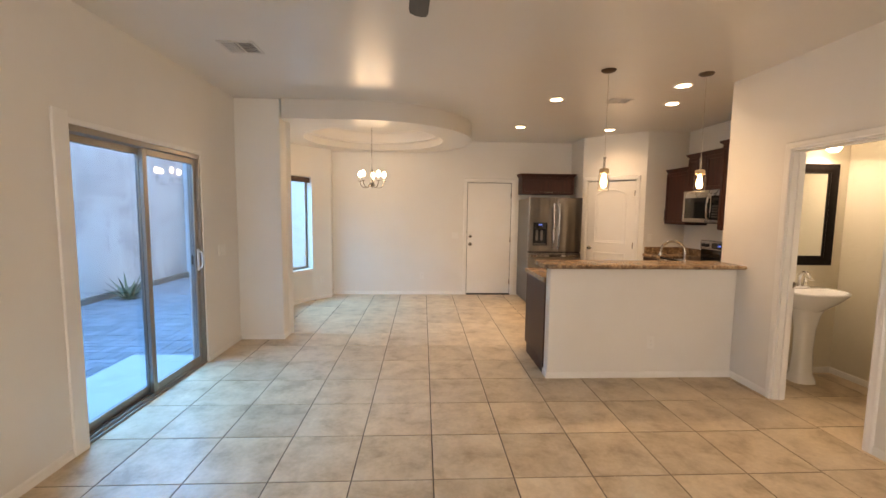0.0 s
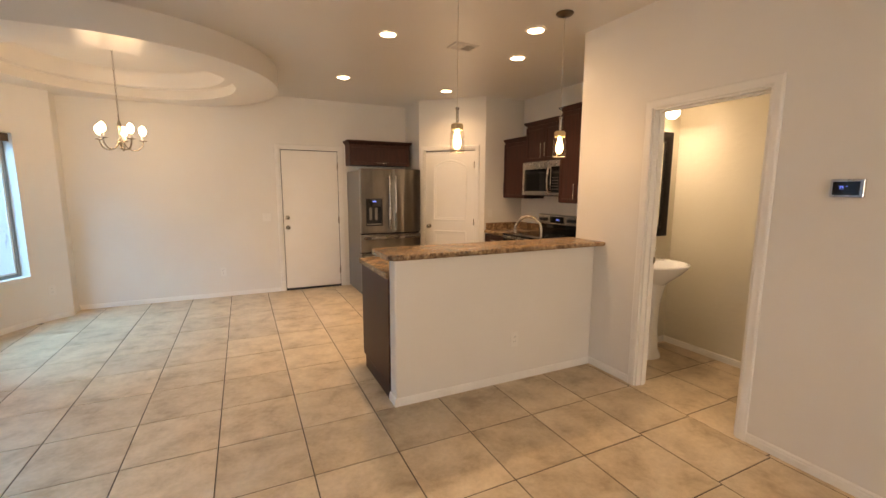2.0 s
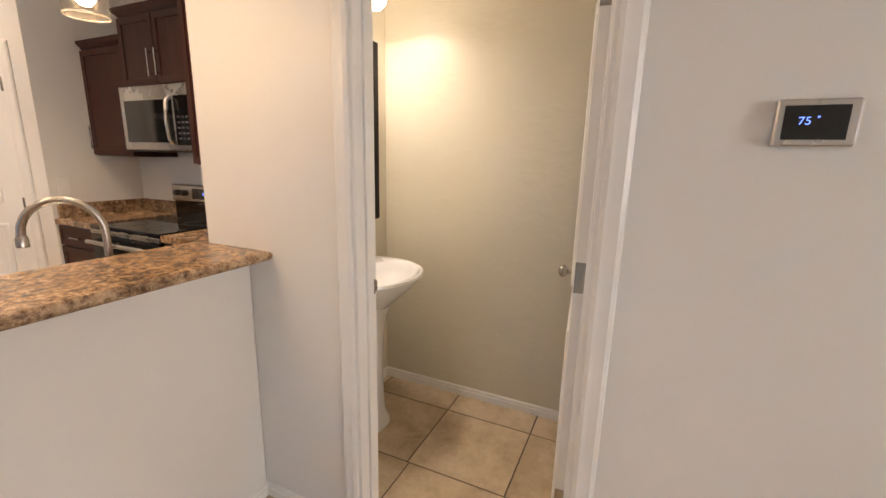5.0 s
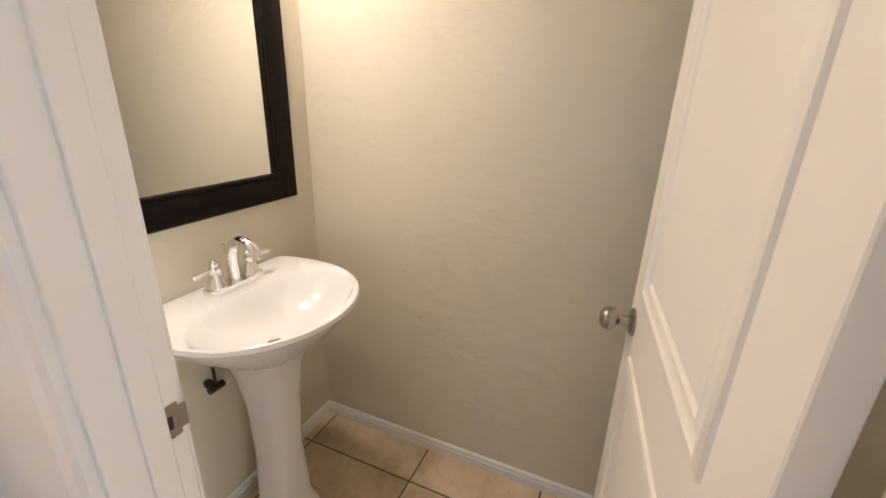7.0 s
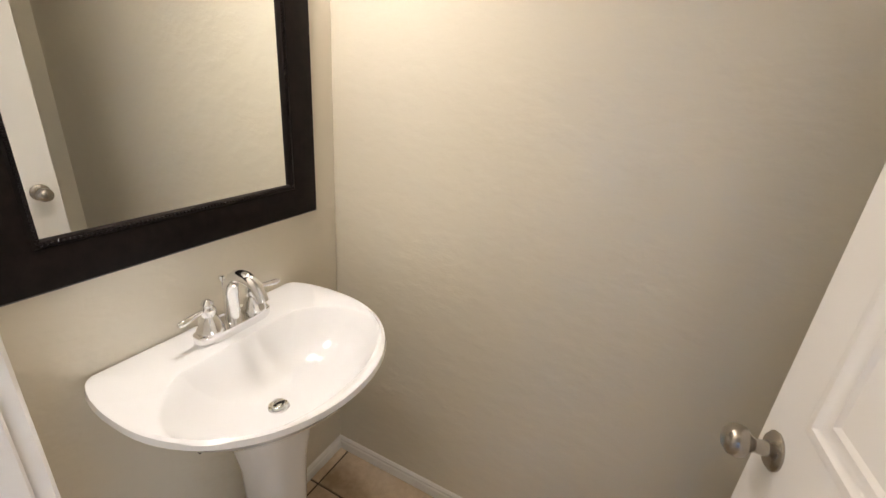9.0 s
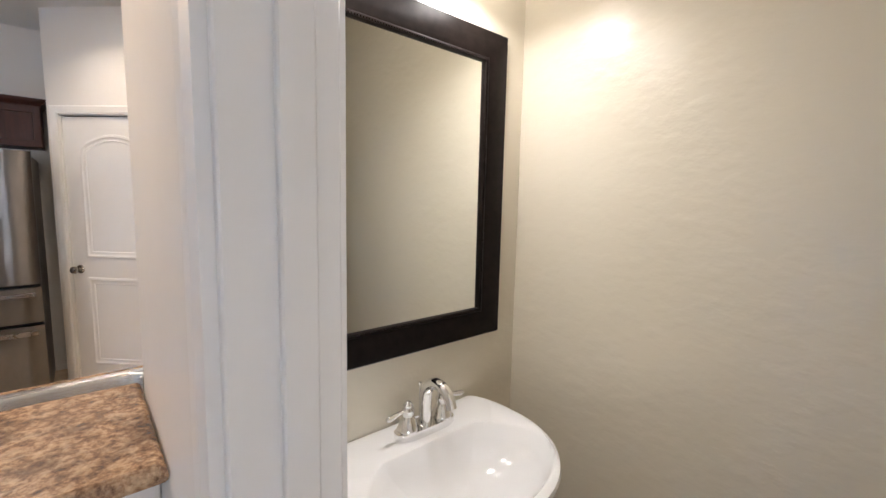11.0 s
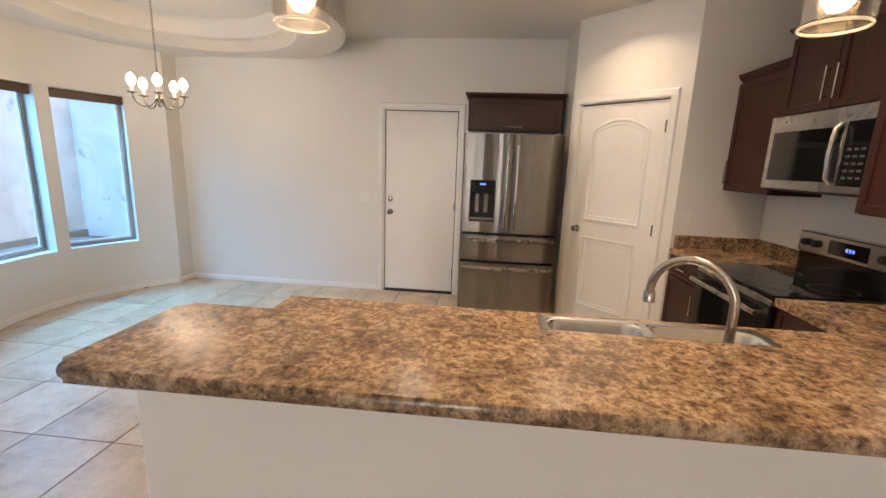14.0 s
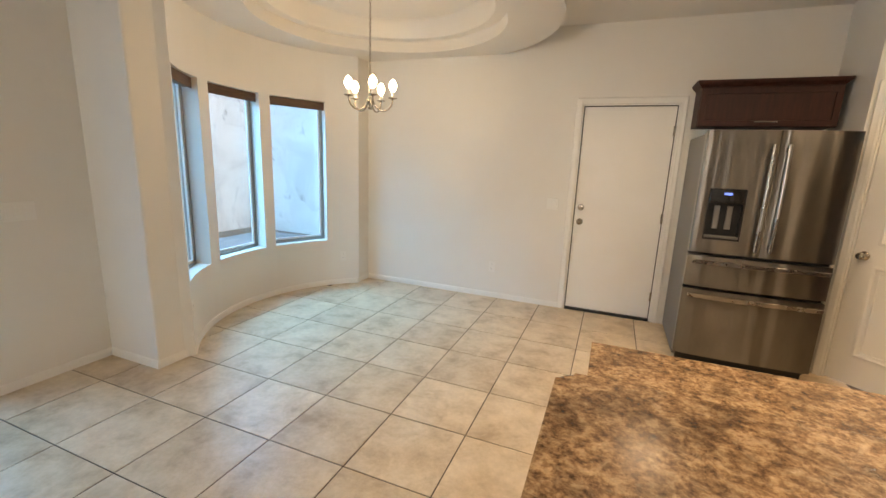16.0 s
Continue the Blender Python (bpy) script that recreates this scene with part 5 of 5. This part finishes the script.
def bowl_outline(s, dy=0.0, m_=44):
    """The inner bowl, matched point by point with the outline."""
    out = []
    for x, y in basin_outline():
        a = math.atan2((y + 0.235) / 0.155, x / 0.24)
        out.append((-0.006 + 0.258 * s * math.cos(a), -0.272 + dy + 0.166 * s * math.sin(a)))
    return out


bm = bmesh.new()
loops = []
for pts_, z in ((basin_outline(0.30), SKZ - 0.20), (basin_outline(0.50), SKZ - 0.15), (basin_outline(0.78), SKZ - 0.085), (basin_outline(0.955), SKZ - 0.03), (basin_outline(0.995), SKZ - 0.014), (basin_outline(0.985), SKZ - 0.002), (basin_outline(0.96), SKZ), (bowl_outline(1.03), SKZ - 0.003), (bowl_outline(0.99), SKZ - 0.010), (bowl_outline(0.90), SKZ - 0.045), (bowl_outline(0.72), SKZ - 0.085), (bowl_outline(0.45), SKZ - 0.112), (bowl_outline(0.12), SKZ - 0.122)):
    loops.append([bm.verts.new((x, min(y, 0.0), z)) for x, y in pts_])
for a, b_ in zip(loops, loops[1:]):
    n_ = len(a)
    for k in range(n_):
        bm.faces.new((a[k], a[(k + 1) % n_], b_[(k + 1) % n_], b_[k]))
bm.faces.new(loops[0])
bm.faces.new(loops[-1])
part("basin", bm, M_PORC, ps, "", True)
bm = bmesh.new()
loops = []
for w_, d_, z in ((0.105, 0.10, 0.0), (0.10, 0.095, 0.03), (0.078, 0.075, 0.08), (0.068, 0.066, 0.30), (0.074, 0.072, 0.50), (0.095, 0.09, 0.62), (0.12, 0.11, 0.685)):
    loops.append([bm.verts.new((w_ * math.copysign(abs(math.cos(t_)) ** 0.7, math.cos(t_)), -0.19 + d_ * math.copysign(abs(math.sin(t_)) ** 0.7, math.sin(t_)), z)) for t_ in [2 * math.pi * k / 32 for k in range(32)]])
for a, b_ in zip(loops, loops[1:]):
    for k in range(32):
        bm.faces.new((a[k], a[(k + 1) % 32], b_[(k + 1) % 32], b_[k]))
bm.faces.new(loops[0])
bm.faces.new(loops[-1])
part("pedestal", bm, M_PORC, ps, "", True)
part("drain", lathe([(0, 0.004), (0.012, 0.004), (0.0125, 0.010), (0.014, 0.014), (0, 0.016)], 24, pose(-0.035, -0.268, SKZ - 0.122)), M_CHROME, ps, "chrome pop-up stopper", True)
part("drain_ring", lathe([(0.014, 0.002), (0.022, 0.004), (0.024, 0.001)], 24, pose(-0.035, -0.268, SKZ - 0.1215)), M_CHROME, ps, "", True)
valve = boxes((-0.135, -0.115, -0.05, -0.001, 0.58, 0.60))
tube([(-0.125, -0.045, 0.59), (-0.125, -0.045, 0.66), (-0.09, -0.06, 0.70)], 0.005, 8, valve)
tube([(-0.15, -0.045, 0.59), (-0.10, -0.045, 0.59)], 0.012, 12, valve)
sv = tagged(link("supply_valve", valve, M_BRONZE, True), "small dark bronze shut-off valve under the basin", "valve")
sv.matrix_world = pose(SKX + 0.045, BATH_Y1, -0.05)

fc = thing("basin_tap", pose(SKX + 0.015, BATH_Y1 - 0.078, SKZ) @ Matrix.Scale(1.15, 4), "chrome centre-set basin tap with two lever handles", "tap")
bm = slab_top(bmesh.new(), [(0.085 * math.copysign(abs(math.cos(t_)) ** 0.6, math.cos(t_)), 0.027 * math.copysign(abs(math.sin(t_)) ** 0.6, math.sin(t_))) for t_ in [2 * math.pi * k / 36 for k in range(36)]], -0.001, 0.018, 0.004)
part("base_plate", bm, M_CHROME, fc, "", True)
for s in (-1, 1):
    hd = part("valve_body", lathe([(0, 0.017), (0.026, 0.017), (0.026, 0.022), (0.022, 0.028), (0.020, 0.04), (0.013, 0.052), (0.015, 0.058), (0.015, 0.066), (0.010, 0.072), (0.012, 0.078), (0.006, 0.086), (0, 0.088)], 24, pose(s * 0.052, 0, 0)), M_CHROME, fc, "", True)
    part("lever", tube([(s * 0.056, 0, 0.066), (s * 0.085, -0.004, 0.066), (s * 0.108, -0.008, 0.064), (s * 0.118, -0.009, 0.064)], [0.004, 0.0055, 0.007, 0.004], 12), M_CHROME, hd, "", True)
sp = [(0, 0.0, 0.017), (0, 0.0, 0.06)]
for k in range(1, 11):
    a = math.pi * 0.92 * k / 10
    sp.append((0, -0.048 + 0.048 * math.cos(a), 0.075 + 0.055 * math.sin(a)))
part("spout", tube(sp, [0.016, 0.015] + [0.015 - 0.0003 * k for k in range(10)], 18), M_CHROME, fc, "", True)
part("lift_rod", lathe([(0, 0.017), (0.0025, 0.017), (0.0025, 0.10), (0.006, 0.104), (0.006, 0.112), (0, 0.114)], 14, pose(0, 0.022, 0)), M_CHROME, fc, "", True)

# framed mirror
MX0, MX1, MZ0, MZ1 = 4.066, 4.80, 1.058, 2.01
mir = thing("wall_mirror", pose(0, BATH_Y1, 0), "rectangular wall mirror in a wide dark espresso frame", "mirror")
fwd = 0.092
bm = sweep([(MX0, -0.001, MZ0), (MX1, -0.001, MZ0), (MX1, -0.001, MZ1), (MX0, -0.001, MZ1)], [(0, 0), (0, 0.018), (-0.006, 0.026), (-0.03, 0.030), (-0.06, 0.024), (-0.078, 0.016), (-0.082, 0.019), (-0.090, 0.017), (-fwd, 0.010), (-fwd, 0.004)], (0, -1, 0))
frm = part("frame", bm, M_FRAME, mir, "wide dark frame with a beaded inner edge", True)
bead = bmesh.new()
inset = 0.086
peri = [(MX0 + inset, MX1 - inset, MZ0 + inset, 'h'), (MX0 + inset, MX1 - inset, MZ1 - inset, 'h'), (MZ0 + inset, MZ1 - inset, MX0 + inset, 'v'), (MZ0 + inset, MZ1 - inset, MX1 - inset, 'v')]
for a, b_, c, way in peri:
    cnt_ = int((b_ - a) / 0.008)
    for k in range(cnt_):
        u = a + (b_ - a) * (k + 0.5) / cnt_
        x, z = (u, c) if way == 'h' else (c, u)
        bmesh.ops.create_icosphere(bead, subdivisions=1, radius=0.0034, matrix=Matrix.Translation((x, -0.0195, z)))
part("bead_trim", bead, M_FRAME, frm, "", True)
part("mirror_glass", boxes((MX0 + fwd - 0.004, MX1 - fwd + 0.004, -0.008, -0.004, MZ0 + fwd - 0.004, MZ1 - fwd + 0.004)), M_MIRROR, mir, "silvered mirror glass")

# towel ring on the wall beside the doorway
tr = thing("towel_ring", Matrix(((0, -1, 0, BATH_X0), (1, 0, 0, 3.85), (0, 0, 1, 1.58), (0, 0, 0, 1))), "chrome towel ring on the wall beside the basin", "towel ring")
part("bracket", lathe([(0, 0), (0.026, 0), (0.026, 0.006), (0.018, 0.012), (0.009, 0.016), (0.008, 0.068), (0.012, 0.074), (0.010, 0.082), (0, 0.084)], 24, pose(0, 0, 0, 90)), M_CHROME, tr, "", True)
part("ring", tube([(0.078 * math.sin(2 * math.pi * k / 40), -0.074, -0.078 + 0.078 * math.cos(2 * math.pi * k / 40)) for k in range(41)], 0.006, 12, None, False), M_CHROME, tr, "", True)

# vanity light over the mirror
vl = thing("vanity_light", pose(4.44, BATH_Y1, 2.20), "two-globe bathroom vanity light over the mirror, lit", "wall light")
part("back_plate", boxes((-0.30, 0.30, -0.025, -0.0005, -0.03, 0.05), bev=0.008, seg=2), M_NICKEL, vl)
for x, watts in ((-0.20, 1.2), (0.16, 1.4)):
    arm = part("arm", tube([(x, -0.02, 0.01), (x, -0.09, 0.03), (x, -0.14, 0.02), (x, -0.14, 0.0)], 0.008, 10), M_NICKEL, vl, "", True)
    g = part("globe", lathe([(0, -0.105), (0.03, -0.10), (0.052, -0.075), (0.058, -0.05), (0.05, -0.02), (0.03, -0.004), (0.02, 0.0), (0, 0.0)], 28, pose(x, -0.14, 0)), M_GLOBE, arm, "glowing globe shade", True)
    g.visible_shadow = False
    lamp("vanity_lamp", 'AREA', pose(4.44 + x, BATH_Y1 - 0.14, 2.10), watts * 1.14, (1.0, 0.935, 0.83), 0.10, 165)

# unseen window behind the start, added from the cool light on the half wall
wb = thing("window_south", pose(0.3, YS - 0.12, 0.85), "wide living room window with a white frame, added out of view", "window")
wb["kind"] = "structure"
part("window_frame", boxes((0, 0.05, 0, 0.06, 0, 1.3), (1.95, 2.0, 0, 0.06, 0, 1.3), (0.05, 1.95, 0, 0.06, 0, 0.05), (0.05, 1.95, 0, 0.06, 1.25, 1.3), (0.975, 1.025, 0, 0.06, 0.05, 1.25), bev=0.003), M_VINYL, wb)
pane = part("pane", boxes((0.045, 1.955, 0.028, 0.033, 0.045, 1.255)), M_GLASS, wb)
pane.visible_shadow = False
